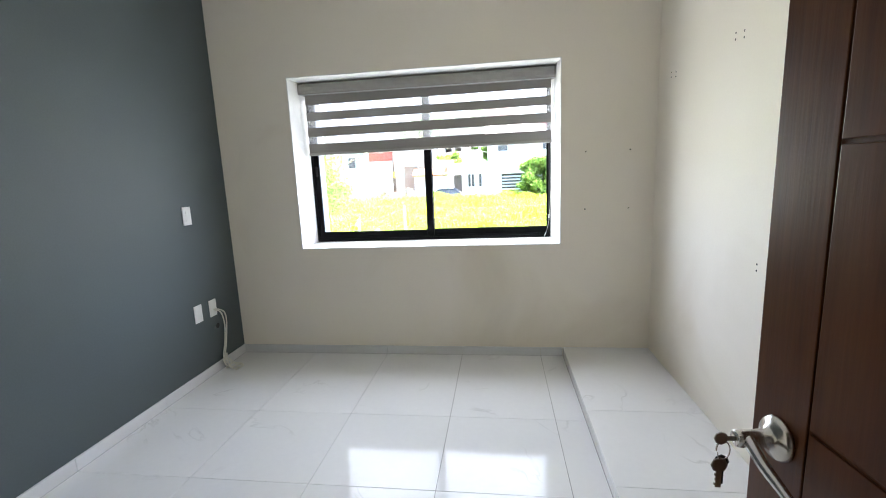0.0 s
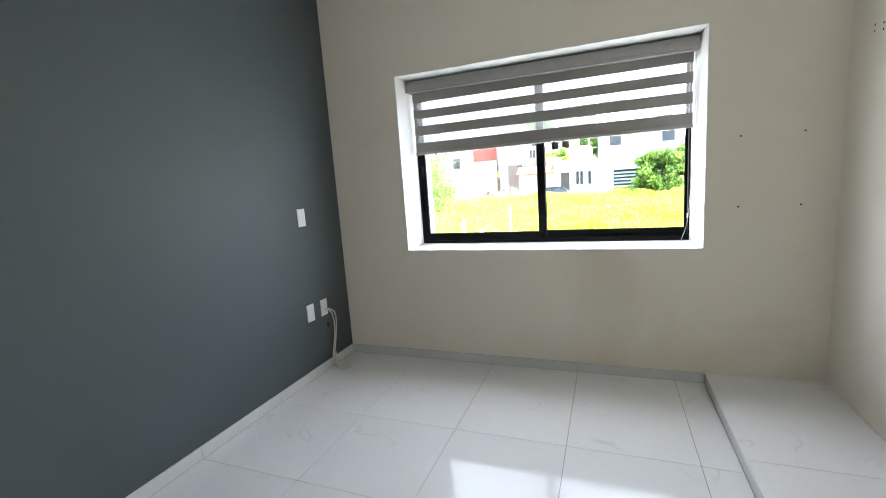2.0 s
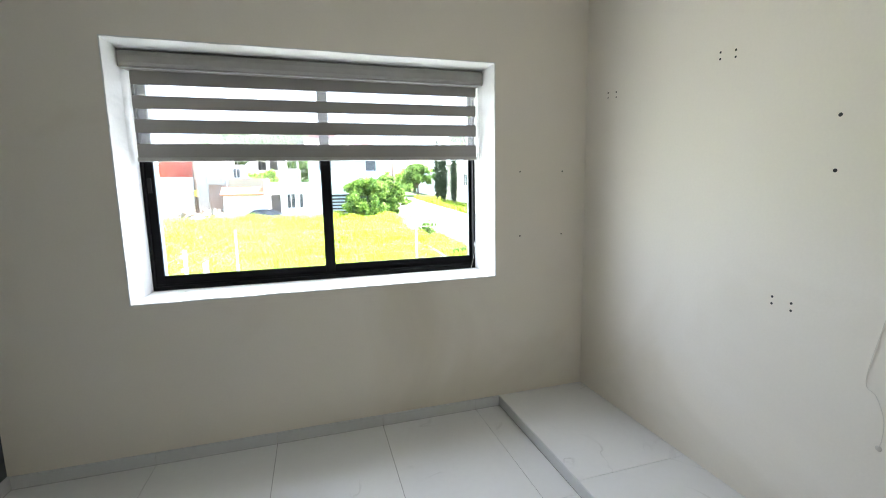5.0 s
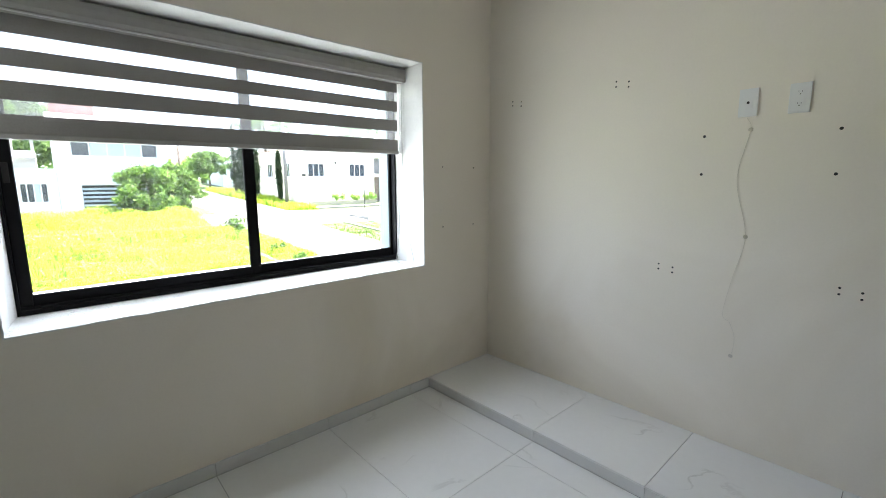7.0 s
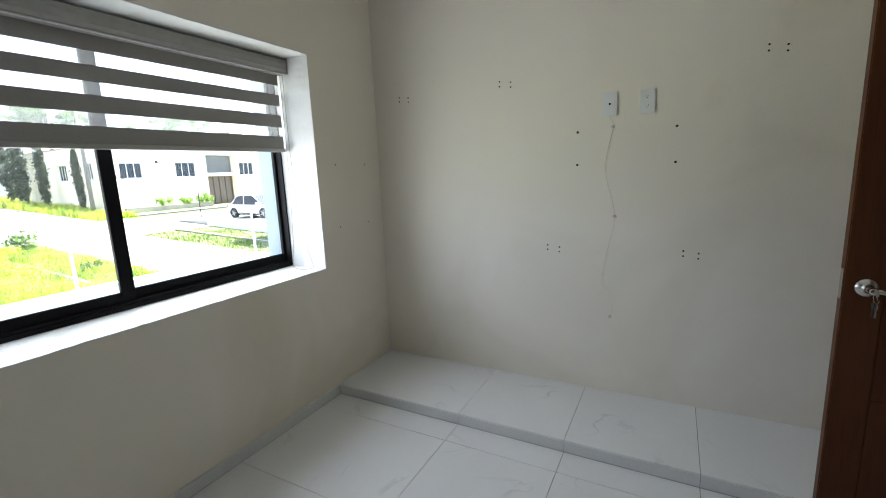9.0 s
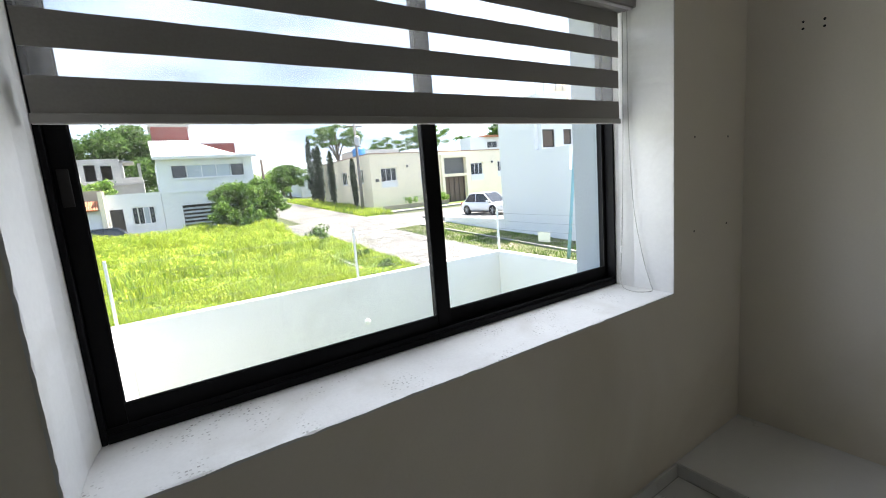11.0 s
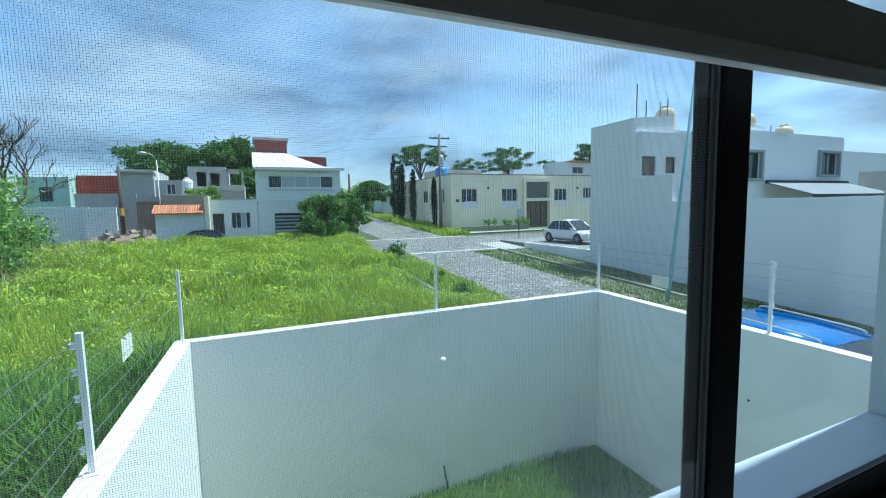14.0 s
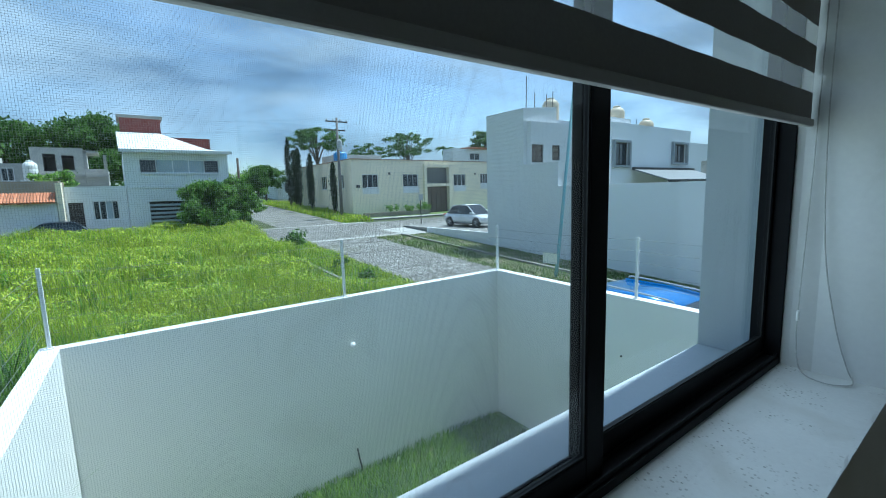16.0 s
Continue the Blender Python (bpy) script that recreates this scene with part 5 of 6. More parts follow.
def water_tank(x, y, z, r=0.62, lab="beige plastic water tank on a flat roof", m=None):
    e = thing("water_tank", (x, y, z), lab, "water tank", "roof tanks")
    part("body", lathe(bmesh.new(), (x, y, z), [(r * 0.95, 0), (r, 0.06), (r, 0.35), (r * 0.97, 0.38), (r, 0.42), (r, 0.72), (r * 0.97, 0.75), (r, 0.8), (r, 1.0), (r * 0.8, 1.18), (r * 0.45, 1.27)], 24), m or M_TANK, e, smooth=True)
    part("lid", lathe(bmesh.new(), (x, y, z + 1.26), [(r * 0.48, 0), (r * 0.48, 0.09), (r * 0.1, 0.13)], 18), m or M_TANK, e)
    return e


# Added stands that hold the tanks where the camera's view puts them.
def plinth(x0, x1, y0, y1, z0, z1):
    tagged(part("tank_stand", boxes((x0, x1, y0, y1, z0, z1)), M_HWHITE), "added white stand that holds a tank at its height in view", "tank stand")


plinth(19.6, 21.4, 15.0, 17.2, 4.0, 5.02)
water_tank(20.6, 16.0, 5.02, 0.46)
plinth(23.6, 25.2, 13.8, 15.2, 4.16, 4.68)
water_tank(24.5, 14.4, 4.68, 0.44)
water_tank(27.6, 14.3, 4.20, 0.44)
water_tank(-3.95, 41.9, 3.05, 0.42, "white plastic water tank beside the grey house", M_PLAST)
plinth(-4.5, -3.4, 41.3, 42.5, -0.6, 3.05)

# street furniture


def street_lamp(x, y, top, reach, lab, material, fat=1.1, lean=(0.0, 0.0)):
    g = ground_z(y)
    e = thing("street_lamp", (x, y, g), lab, "street lamp", "street lamps")
    part("pole", tube(bmesh.new(), [(x, y, g - 0.1), (x + lean[0] * 0.15, y + lean[1] * 0.15, g + 1.0), (x + lean[0], y + lean[1], top)], 0.08, 12, [0.07 * fat, 0.06 * fat, 0.045 * fat]), material, e, smooth=True)
    x, y = x + lean[0], y + lean[1]
    d = Vector((reach[0], reach[1], 0))
    part("arm", tube(bmesh.new(), curve_points([(x, y, top - 0.05), Vector((x, y, top + 0.25)) + d * 0.25, Vector((x, y, top + 0.45)) + d * 0.65, Vector((x, y, top + 0.5)) + d], 5), 0.03 * fat, 8), material, e)
    c = Vector((x, y, top + 0.47)) + d
    part("lamp_head", lathe(bmesh.new(), c - d.normalized() * 0.05, [(0.03, 0), (0.09, 0.08), (0.12, 0.3), (0.08, 0.5), (0.02, 0.56)], 12, d.normalized()), M_STEEL, e, smooth=True)
    return e


street_lamp(14.0, 10.3, 6.2, (1.4, -1.1), "tall teal painted street lamp leaning a little, with a curved arm", M_TEAL, 1.1, (0.56, -0.45))
street_lamp(-5.2, 37.0, 5.3, (-0.6, -0.1), "grey street lamp beside the field", M_STEEL, 0.8)


def utility_pole(x, y, top, lab, arms=True, material=None, band=None):
    material = material or mat("old_pole_concrete", (0.17, 0.16, 0.15), rough=0.9, var=0.15)
    g = ground_z(y)
    e = thing("utility_pole", (x, y, g), lab, "utility pole", "utility poles")
    part("pole", tube(bmesh.new(), [(x, y, g - 0.1), (x, y, top)], 0.13, 12, [0.15, 0.09]), material, e, smooth=True)
    if arms:
        part("crossarm", boxes((x - 0.95, x + 0.95, y - 0.05, y + 0.05, top - 0.38, top - 0.27)), M_WOODP, e)
        part("crossarm", boxes((x - 0.75, x + 0.75, y + 0.06, y + 0.15, top - 1.05, top - 0.95)), M_WOODP, e)
        for k in (-0.85, -0.3, 0.3, 0.85):
            part("insulator", lathe(bmesh.new(), (x + k, y, top - 0.27), [(0.03, 0), (0.06, 0.05), (0.05, 0.14), (0.02, 0.2)], 10), M_CONC, e)
        part("transformer", lathe(bmesh.new(), (x, y - 0.32, top - 2.6), [(0.2, 0), (0.22, 0.1), (0.22, 0.7), (0.1, 0.8)], 14), M_STEEL, e)
    if band:
        part("band", lathe(bmesh.new(), (x, y, g + 1.9), [(0.148, 0), (0.146, 0.5)], 12), M_YELLOW, e)
    return e


utility_pole(16.0, 34.6, 7.75, "concrete utility pole with wooden crossarms")
utility_pole(-7.3, 36.0, 4.7, "dark wooden pole with a yellow band at the field's edge", False, M_WOODP, True)
utility_pole(8.9, 38.5, 4.6, "thin dark pole by the side street", False, M_WOODP)
utility_pole(24.0, 75.0, 8.2, "far concrete utility pole", False)
for z, x0 in ((7.60, 15.15), (6.85, 15.4)):
    tagged(part("power_line", tube(bmesh.new(), [(x0 - 40 * k / 12, 34.6 + 3.0 * k / 12, z - 1.2 * math.sin(math.pi * k / 12)) for k in range(13)], 0.0045, 4), M_RUBBER), "thin black overhead power line", "power line", "power lines")
post = thing("street_sign", (18.9, 26.8, ground_z(26.8)), "small street sign on a thin post", "sign")
part("post", tube(bmesh.new(), [(18.9, 26.8, ground_z(26.8)), (18.9, 26.8, ground_z(26.8) + 2.3)], 0.035, 8), M_IRON, post)
part("plate", boxes((18.72, 19.08, 26.74, 26.76, ground_z(26.8) + 1.85, ground_z(26.8) + 2.3), bev=0.004), M_STEEL, post)


# ---- cars ----
def car(name, M, paint, L, W, H, lab, tall=0.0):
    """Nose towards +x in its own frame, wheels on z = 0."""
    e = thing(name, M.translation, lab, "car")

    def P(nm, bm, m, parent=e, label="", smooth=False):
        bmesh.ops.transform(bm, matrix=M, verts=bm.verts)
        return part(nm, bm, m, parent, label, smooth)

    w2 = W / 2
    belt = H * (0.60 + tall * 0.03)
    # cross-sections of the lower body: x, half width, sill height, shoulder height, crown
    secs = [(-L / 2, 0.74, 0.40, belt - 0.20), (-L / 2 + 0.06, 0.86, 0.28, belt - 0.04), (-L * 0.40, 0.97, 0.22, belt + 0.02), (-L * 0.2, 1.0, 0.20, belt), (L * 0.05, 1.0, 0.20, belt - 0.02), (L * 0.22, 0.99, 0.20, belt - 0.05), (L * 0.36, 0.95, 0.21, belt - 0.13), (L * 0.45, 0.86, 0.24, belt - 0.22), (L / 2, 0.66, 0.32, belt - 0.36)]
    bm = bmesh.new()
    rings = []
    for x, k, s, t in secs:
        w = w2 * k
        prof = [(-w * 0.86, s), (-w, s + (t - s) * 0.35), (-w, s + (t - s) * 0.72), (-w * 0.93, t - 0.02), (-w * 0.6, t + 0.03), (0, t + 0.045), (w * 0.6, t + 0.03), (w * 0.93, t - 0.02), (w, s + (t - s) * 0.72), (w, s + (t - s) * 0.35), (w * 0.86, s)]
        rings.append([bm.verts.new((x, y, z)) for y, z in prof])
    for a, b in zip(rings, rings[1:]):
        for i in range(len(a)):
            j = (i + 1) % len(a)
            bm.faces.new((a[i], a[j], b[j], b[i]))
    bm.faces.new(rings[0][::-1]), bm.faces.new(rings[-1])
    body = P("body", bm, paint, smooth=True)
    # roof and pillars
    rx = [(-L * 0.43 if tall else -L * 0.40, 0.84, belt - 0.01), (-L * 0.36 if tall else -L * 0.27, 0.72, H - 0.05), (-L * 0.12, 0.73, H), (L * 0.06, 0.72, H - 0.03), (L * 0.26, 0.84, belt - 0.04)]
    bm = bmesh.new()
    top = [[bm.verts.new((x, s * w2 * k, z)) for s in (-1, -0.5, 0, 0.5, 1)] for x, k, z in rx]
    for r in top:
        r[1].co.z += 0.025
        r[2].co.z += 0.035
        r[3].co.z += 0.025
    for i in (1, 2):
        for j in range(4):
            bm.faces.new((top[i][j], top[i + 1][j], top[i + 1][j + 1], top[i][j + 1]))
    r = bmesh.ops.extrude_face_region(bm, geom=list(bm.faces))
    for v in [g for g in r["geom"] if isinstance(g, bmesh.types.BMVert)]:
        v.co.z -= 0.035
    bmesh.ops.delete(bm, geom=[v for v in bm.verts if not v.link_faces], context="VERTS")
    P("roof", bm, paint, smooth=True)

    def quad(name, pts, m, parent=e):
        bm = bmesh.new()
        vs = [bm.verts.new(p) for p in pts]
        f = bm.faces.new(vs)
        bm.normal_update()
        bmesh.ops.solidify(bm, geom=[f], thickness=0.02)
        return P(name, bm, m, parent)

    def at(i, s, dz=0.0):
        x, k, z = rx[i]
        return (x, s * w2 * k, z + dz)

    quad("windscreen", [at(3, -1), at(3, 1), at(4, 0.93), at(4, -0.93)], M_DGLASS)
    quad("rear_window", [at(1, 1), at(1, -1), at(0, -0.93), at(0, 0.93)], M_DGLASS)
    for s in (-1, 1):
        mid = (-L * 0.10, s * w2 * 0.90, belt - 0.01)
        quad("side_window", [at(1, s), at(2, s), mid, at(0, s)], M_DGLASS)
        quad("side_window", [at(2, s), at(3, s), at(4, s), mid], M_DGLASS)
        for a, b in ((at(0, s), at(1, s)), (at(1, s), at(2, s)), (at(2, s), at(3, s)), (at(3, s), at(4, s)), (at(2, s), mid)):
            P("pillar", tube(bmesh.new(), [a, b], 0.035, 6), paint)
        P("mirror", boxes((L * 0.19, L * 0.25, s * (w2 + 0.03) - 0.09, s * (w2 + 0.03) + 0.09, belt - 0.02, belt + 0.13), bev=0.03), paint)
        P("headlight", boxes((L * 0.41, L * 0.475, s * w2 * 0.62 - 0.17, s * w2 * 0.62 + 0.17, belt - 0.34, belt - 0.20), bev=0.03), M_LAMPG)
        P("tail_light", boxes((-L / 2 - 0.005, -L / 2 + 0.12, s * w2 * 0.72 - 0.11, s * w2 * 0.72 + 0.11, belt - 0.26, belt - 0.02), bev=0.03), M_TAIL)
        P("door_handle", boxes((-L * 0.03, L * 0.01, s * w2 - 0.015, s * w2 + 0.015, belt - 0.12, belt - 0.09)), paint)
        for x in (-L * 0.31, L * 0.305):
            r = 0.33 + 0.03 * tall
            tyre = P("wheel", lathe(bmesh.new(), (x, s * (w2 - 0.17) , r), [(r * 0.62, 0), (r * 0.96, 0.0), (r, 0.04), (r, 0.17), (r * 0.96, 0.20), (r * 0.62, 0.20)], 26, Vector((0, s, 0))), M_TYRE, smooth=False)
            rim = P("rim", lathe(bmesh.new(), (x, s * (w2 + 0.005), r), [(r * 0.64, 0), (r * 0.62, 0.022), (r * 0.5, 0.010), (r * 0.15, 0.028), (r * 0.05, 0.028)], 20, Vector((0, s, 0))), M_RIM, tyre)
            for k in range(5):
                a = 2 * math.pi * k / 5
                bm = bmesh.new()
                tube(bm, [(x + math.cos(a) * r * 0.1, s * (w2 + 0.03), r + math.sin(a) * r * 0.1), (x + math.cos(a) * r * 0.6, s * (w2 + 0.025), r + math.sin(a) * r * 0.6)], 0.03, 5)
                P("spoke", bm, M_RIM, tyre)
            P("wheel_arch", tube(bmesh.new(), [(x + math.cos(a) * (r + 0.05), s * (w2 - 0.005), r + math.sin(a) * (r + 0.05)) for a in (math.pi * k / 10 for k in range(11))], 0.03, 6), M_SLOT if tall else paint)
        if tall:
            P("roof_rail", tube(bmesh.new(), curve_points([(-L * 0.34, s * w2 * 0.66, H + 0.02), (-L * 0.30, s * w2 * 0.66, H + 0.07), (L * 0.0, s * w2 * 0.66, H + 0.07), (L * 0.04, s * w2 * 0.66, H + 0.02)], 4), 0.02, 6), M_STEEL)
    P("grille", boxes((L * 0.478, L / 2 + 0.004, -w2 * 0.42, w2 * 0.42, belt - 0.50, belt - 0.37), bev=0.01), M_SLOT)
    P("lower_grille", boxes((L * 0.47, L / 2 + 0.01, -w2 * 0.55, w2 * 0.55, 0.26, 0.40), bev=0.01), M_SLOT)
    P("number_plate", boxes((L / 2 + 0.005, L / 2 + 0.02, -0.16, 0.16, 0.42, 0.50)), M_POSTW)
    P("sill_trim", boxes((-L * 0.2, L * 0.2, -w2 - 0.004, w2 + 0.004, 0.2, 0.27)), M_SLOT)
    return e


BX, BY = 9.2, 3.6
car("blue_car", Matrix.Translation((BX, BY, ground_z(BY) + 0.012)) @ Matrix.Rotation(radians(-92), 4, "Z") @ Matrix.Rotation(radians(3.0), 4, "Y"), M_BLUECAR, 4.25, 1.78, 1.62, "bright blue compact SUV on the cobbled road", tall=1.0)
car("white_car", Matrix.Translation((19.7, 21.9, -0.93)) @ Matrix.Rotation(radians(-86), 4, "Z"), M_WHITECAR, 4.1, 1.68, 1.44, "white hatchback parked on the raised drive")
# The dark car stands in the added dip to fit the camera's view.
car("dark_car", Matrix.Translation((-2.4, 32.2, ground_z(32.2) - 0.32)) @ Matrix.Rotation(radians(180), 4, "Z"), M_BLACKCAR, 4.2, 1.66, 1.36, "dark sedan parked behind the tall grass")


# ---- plants ----
def leaf_cloud(bm_v, bm_f, rng, centre, radius, count, size, flat=1.0):
    c = np.array(centre)
    d = rng.normal(size=(count, 3))
    d /= np.linalg.norm(d, axis=1)[:, None]
    p = c + d * (rng.random((count, 1)) ** 0.6) * (1 + 0.38 * np.abs(rng.normal(size=(count, 1)))) * radius * 0.92 * np.array([1, 1, flat])
    a = rng.normal(size=(count, 3))
    a /= np.linalg.norm(a, axis=1)[:, None]
    b = np.cross(a, rng.normal(size=(count, 3)))
    b /= np.linalg.norm(b, axis=1)[:, None] + 1e-6
    s = size * (0.6 + 0.8 * rng.random((count, 1)))
    q = np.stack([p - a * s, p + b * s * 0.5, p + a * s, p - b * s * 0.5], axis=1)
    base = sum(len(v) for v in bm_v)
    bm_v.append(q.reshape(-1, 3))
    idx = base + np.arange(count * 4).reshape(-1, 4)
    bm_f.append(idx)


def tree(name, at, height, spread, lab, seed, crown_low=0.35, clumps=40, leaves=90, leaf=0.16, material=None, flat=0.7, trunk=0.16, limbs=9, gap=0.0, bark=None):
    """Tapered trunk, limbs that reach into the crown, and leaf clumps with gaps between."""
    rng = np.random.default_rng(seed)
    x, y, z = at
    e = thing(name, at, lab, "tree")
    bm = bmesh.new()
    lean = rng.normal(size=2) * 0.05 * height
    zt = z + height * (crown_low + 0.25)
    tube(bm, curve_points([(x, y, z - 0.2), (x + lean[0] * 0.3, y + lean[1] * 0.3, z + height * crown_low * 0.6), (x + lean[0], y + lean[1], zt)], 5), trunk, 8, [trunk * (1.25 - 0.85 * i / 10) for i in range(11)])
    part("trunk", bm, bark or M_BARK, e)
    V, F = [], []
    centres = []
    cz0, cz1 = z + height * crown_low, z + height
    for k in range(clumps):
        th, u = rng.random() * 2 * math.pi, rng.random()
        hgt = cz0 + (cz1 - cz0) * (0.12 + 0.80 * rng.random())
        f = (hgt - cz0) / (cz1 - cz0)
        rad = spread * math.sqrt(max(0.05, 1 - (2 * f - 0.9) ** 2)) * (0.35 + 0.65 * math.sqrt(u)) * (1 + 0.25 * rng.normal())
        c = (x + lean[0] + math.cos(th) * rad, y + lean[1] + math.sin(th) * rad, hgt)
        centres.append(c)
        leaf_cloud(V, F, rng, c, spread * (0.26 - gap * 0.1) * (0.7 + 0.6 * rng.random()), leaves, leaf, flat)
    raw("crown", np.concatenate(V).tolist(), np.concatenate(F).tolist(), material or M_LEAF, e)
    for k in range(limbs):
        c = centres[int(k * len(centres) / limbs)]
        h0 = z + height * (crown_low * (0.6 + 0.5 * rng.random()))
        s = Vector((x + lean[0] * 0.6, y + lean[1] * 0.6, h0))
        m = s.lerp(Vector(c), 0.5) + Vector((0, 0, 0.06 * height))
        pts = curve_points([s, m, c], 4)
        part("limb", tube(bmesh.new(), pts, trunk * 0.4, 6, [trunk * (0.45 - 0.36 * i / (len(pts) - 1)) for i in range(len(pts))]), bark or M_BARK, e)
    return e


def cypress(x, y, top, seed, r=0.42):
    rng = np.random.default_rng(seed)
    g = ground_z(y)
    e = thing("cypress", (x, y, g), "slender dark green cypress beside the cream house", "tree", "row of cypresses")
    part("trunk", tube(bmesh.new(), [(x, y, g - 0.1), (x, y, top - 0.5)], 0.07, 7, [0.08, 0.02]), M_BARK, e)
    V, F = [], []
    n = 30
    for k in range(n):
        f = k / (n - 1)
        rad = r * (0.55 + 1.5 * f) * (1 - f) ** 0.55 * 1.15 + 0.05
        z = g + 0.7 + (top - g - 0.7) * f
        for j in range(3):
            th = rng.random() * 6.28
            leaf_cloud(V, F, rng, (x + math.cos(th) * rad * 0.55, y + math.sin(th) * rad * 0.55, z), rad * 0.75, 34, 0.09, 1.6)
    raw("crown", np.concatenate(V).tolist(), np.concatenate(F).tolist(), M_CYP, e)


for i, (y, top, r) in enumerate(((48.8, 7.6, 0.30), (47.0, 6.2, 0.27), (45.6, 6.3, 0.27), (42.2, 5.4, 0.27), (36.5, 4.15, 0.19))):
    cypress(16.2, y, top, 20 + i, r)

gz = ground_z
tree("leafy_bush_tree", (5.2, 30.9, gz(30.9)), 3.25, 1.55, "round leafy green tree before the white house", 3, 0.08, 75, 260, 0.095, M_BUSH, 0.75, gap=0.4)
tree("leafy_bush_tree", (7.4, 31.6, gz(31.6)), 3.55, 1.25, "round leafy green tree before the white house", 4, 0.08, 72, 260, 0.095, M_BUSH, 0.75, gap=0.4)
tree("street_tree", (16.5, 60.0, gz(60)), 4.6, 1.9, "dark green tree at the end of the street", 5, 0.3, 60, 150, 0.17, M_LEAF)
tree("street_tree", (9.5, 62.0, gz(62)), 4.2, 2.6, "green tree beside the far street", 6, 0.1, 50, 130, 0.18, M_LEAFB)
tree("street_tree", (19.5, 76.0, gz(76)), 5.0, 3.2, "green tree at the end of the street", 7, 0.15, 50, 130, 0.2, M_LEAFB)
tree("tall_tree", (-7.2, 60.0, gz(60)), 8.6, 4.2, "tall dark spreading tree behind the grey houses", 8, 0.50, 70, 190, 0.2, M_LEAF, 0.5, 0.3)
tree("tall_tree", (-0.6, 58.0, gz(58)), 9.6, 3.2, "tall dark tree behind the white house", 9, 0.25, 90, 190, 0.2, M_LEAF, 0.8, 0.3)
tree("tall_tree", (26.4, 66.0, gz(66)), 10.7, 3.5, "tall flat-topped tree behind the cream house", 10, 0.64, 62, 120, 0.14, M_LEAF, 0.42, 0.2, 16, 0.75)
tree("tall_tree", (35.8, 68.0, gz(68)), 8.9, 3.0, "low open tree behind the cream house", 12, 0.55, 44, 90, 0.14, M_LEAF, 0.45, 0.2, 14, 0.75)
tree("tall_tree", (42.9, 66.0, gz(66)), 11.0, 3.8, "tall open tree behind the cream house", 11, 0.55, 66, 120, 0.14, M_LEAF, 0.45, 0.2, 20, 0.75)
tree("tall_tree", (57.0, 64.0, gz(64)), 12.0, 3.6, "tall tree behind the white roofs", 13, 0.6, 30, 130, 0.22, M_LEAF, 0.5, 0.3, 8, 0.8)
tree("bright_tree", (-10.2, 21.5, gz(21.5)), 5.2, 3.2, "bright green tree at the edge of the field", 14, 0.12, 80, 260, 0.085, M_LEAFB, 0.8, 0.16)
tree("roof_garden_bush", (-2.6, 40.5, 2.2), 1.4, 1.3, "leafy bush above the low house", 15, 0.05, 20, 70, 0.12, M_LEAFB, 0.7, 0.05)
# bare tree
e = thing("bare_tree", (-10.0, 27.0, gz(27)), "half-bare grey tree at the field's edge", "tree")
rng = random.Random(5)


def branch(bm, p, d, length, r, depth):
    q = p + d * length
    tube(bm, curve_points([p, p.lerp(q, 0.5) + Vector((rng.uniform(-1, 1), rng.uniform(-1, 1), rng.uniform(-1, 1))) * length * 0.07, q], 3), r, 5, [r, r * 0.92, r * 0.85, r * 0.8, r * 0.74, r * 0.68, r * 0.62])
    if depth:
        for k in range(3):
            nd = (d + Vector((rng.uniform(-1, 1), rng.uniform(-1, 1), rng.uniform(-0.5, 0.8))) * 0.75).normalized()
            branch(bm, q if k else p.lerp(q, 0.7), nd, length * 0.68, r * 0.62, depth - 1)


bm = bmesh.new()
branch(bm, Vector((-10.0, 27.0, gz(27) - 0.2)), Vector((0.05, 0, 1)), 2.8, 0.15, 5)
part("trunk", bm, M_BARK, e)
# palm
e = thing("palm", (51.0, 66.0, gz(66)), "palm behind the cream house", "tree")
part("trunk", tube(bmesh.new(), [(51.0, 66, gz(66)), (51.2, 66, 9.1)], 0.2, 8, [0.22, 0.14]), M_BARK, e)
for k in range(14):
    a = k * 2.4
    d = Vector((math.cos(a), math.sin(a), 0))
    s = Vector((-d.y, d.x, 0))
    top = Vector((51.2, 66, 9.1))
    bm = bmesh.new()
    pr = None
    for i in range(8):
        f = i / 7
        c = top + d * 2.3 * f + Vector((0, 0, (0.9 - 0.15 * (k % 3)) * math.sin(f * 2.4) - 0.9 * f * f * (0.4 + 0.3 * (k % 4))))
        w = 0.32 * math.sin(math.pi * (0.08 + 0.9 * f))
        row = [bm.verts.new(c + s * w - Vector((0, 0, w * 0.7))), bm.verts.new(c), bm.verts.new(c - s * w - Vector((0, 0, w * 0.7)))]
        if pr:
            bm.faces.new((pr[0], row[0], row[1], pr[1]))
            bm.faces.new((pr[1], row[1], row[2], pr[2]))
        pr = row
    part("frond", bm, M_LEAF, e)

# planter shrubs and verge tufts
for i, (x, y, s) in enumerate(((20.6, 33.85, 0.5), (22.5, 33.85, 0.45), (24.1, 33.85, 0.6), (7.0, 20.6, 0.9), (7.9, 16.4, 0.35), (8.0, 13.9, 0.3))):
    V, F = [], []
    r2 = np.random.default_rng(60 + i)
    b = gz(y) if y < 30 else -0.25
    for k in range(8):
        leaf_cloud(V, F, r2, (x + r2.normal() * s * 0.5, y + r2.normal() * s * 0.4, b + s * (0.25 + 0.7 * r2.random())), s * 0.4, 60, 0.07 + 0.03 * s)
    sh = thing("shrub", (x, y, b), "small leafy green shrub", "shrub", "small shrubs")
    raw("foliage", np.concatenate(V).tolist(), np.concatenate(F).tolist(), M_LEAFB if y > 30 else M_LEAF, sh)


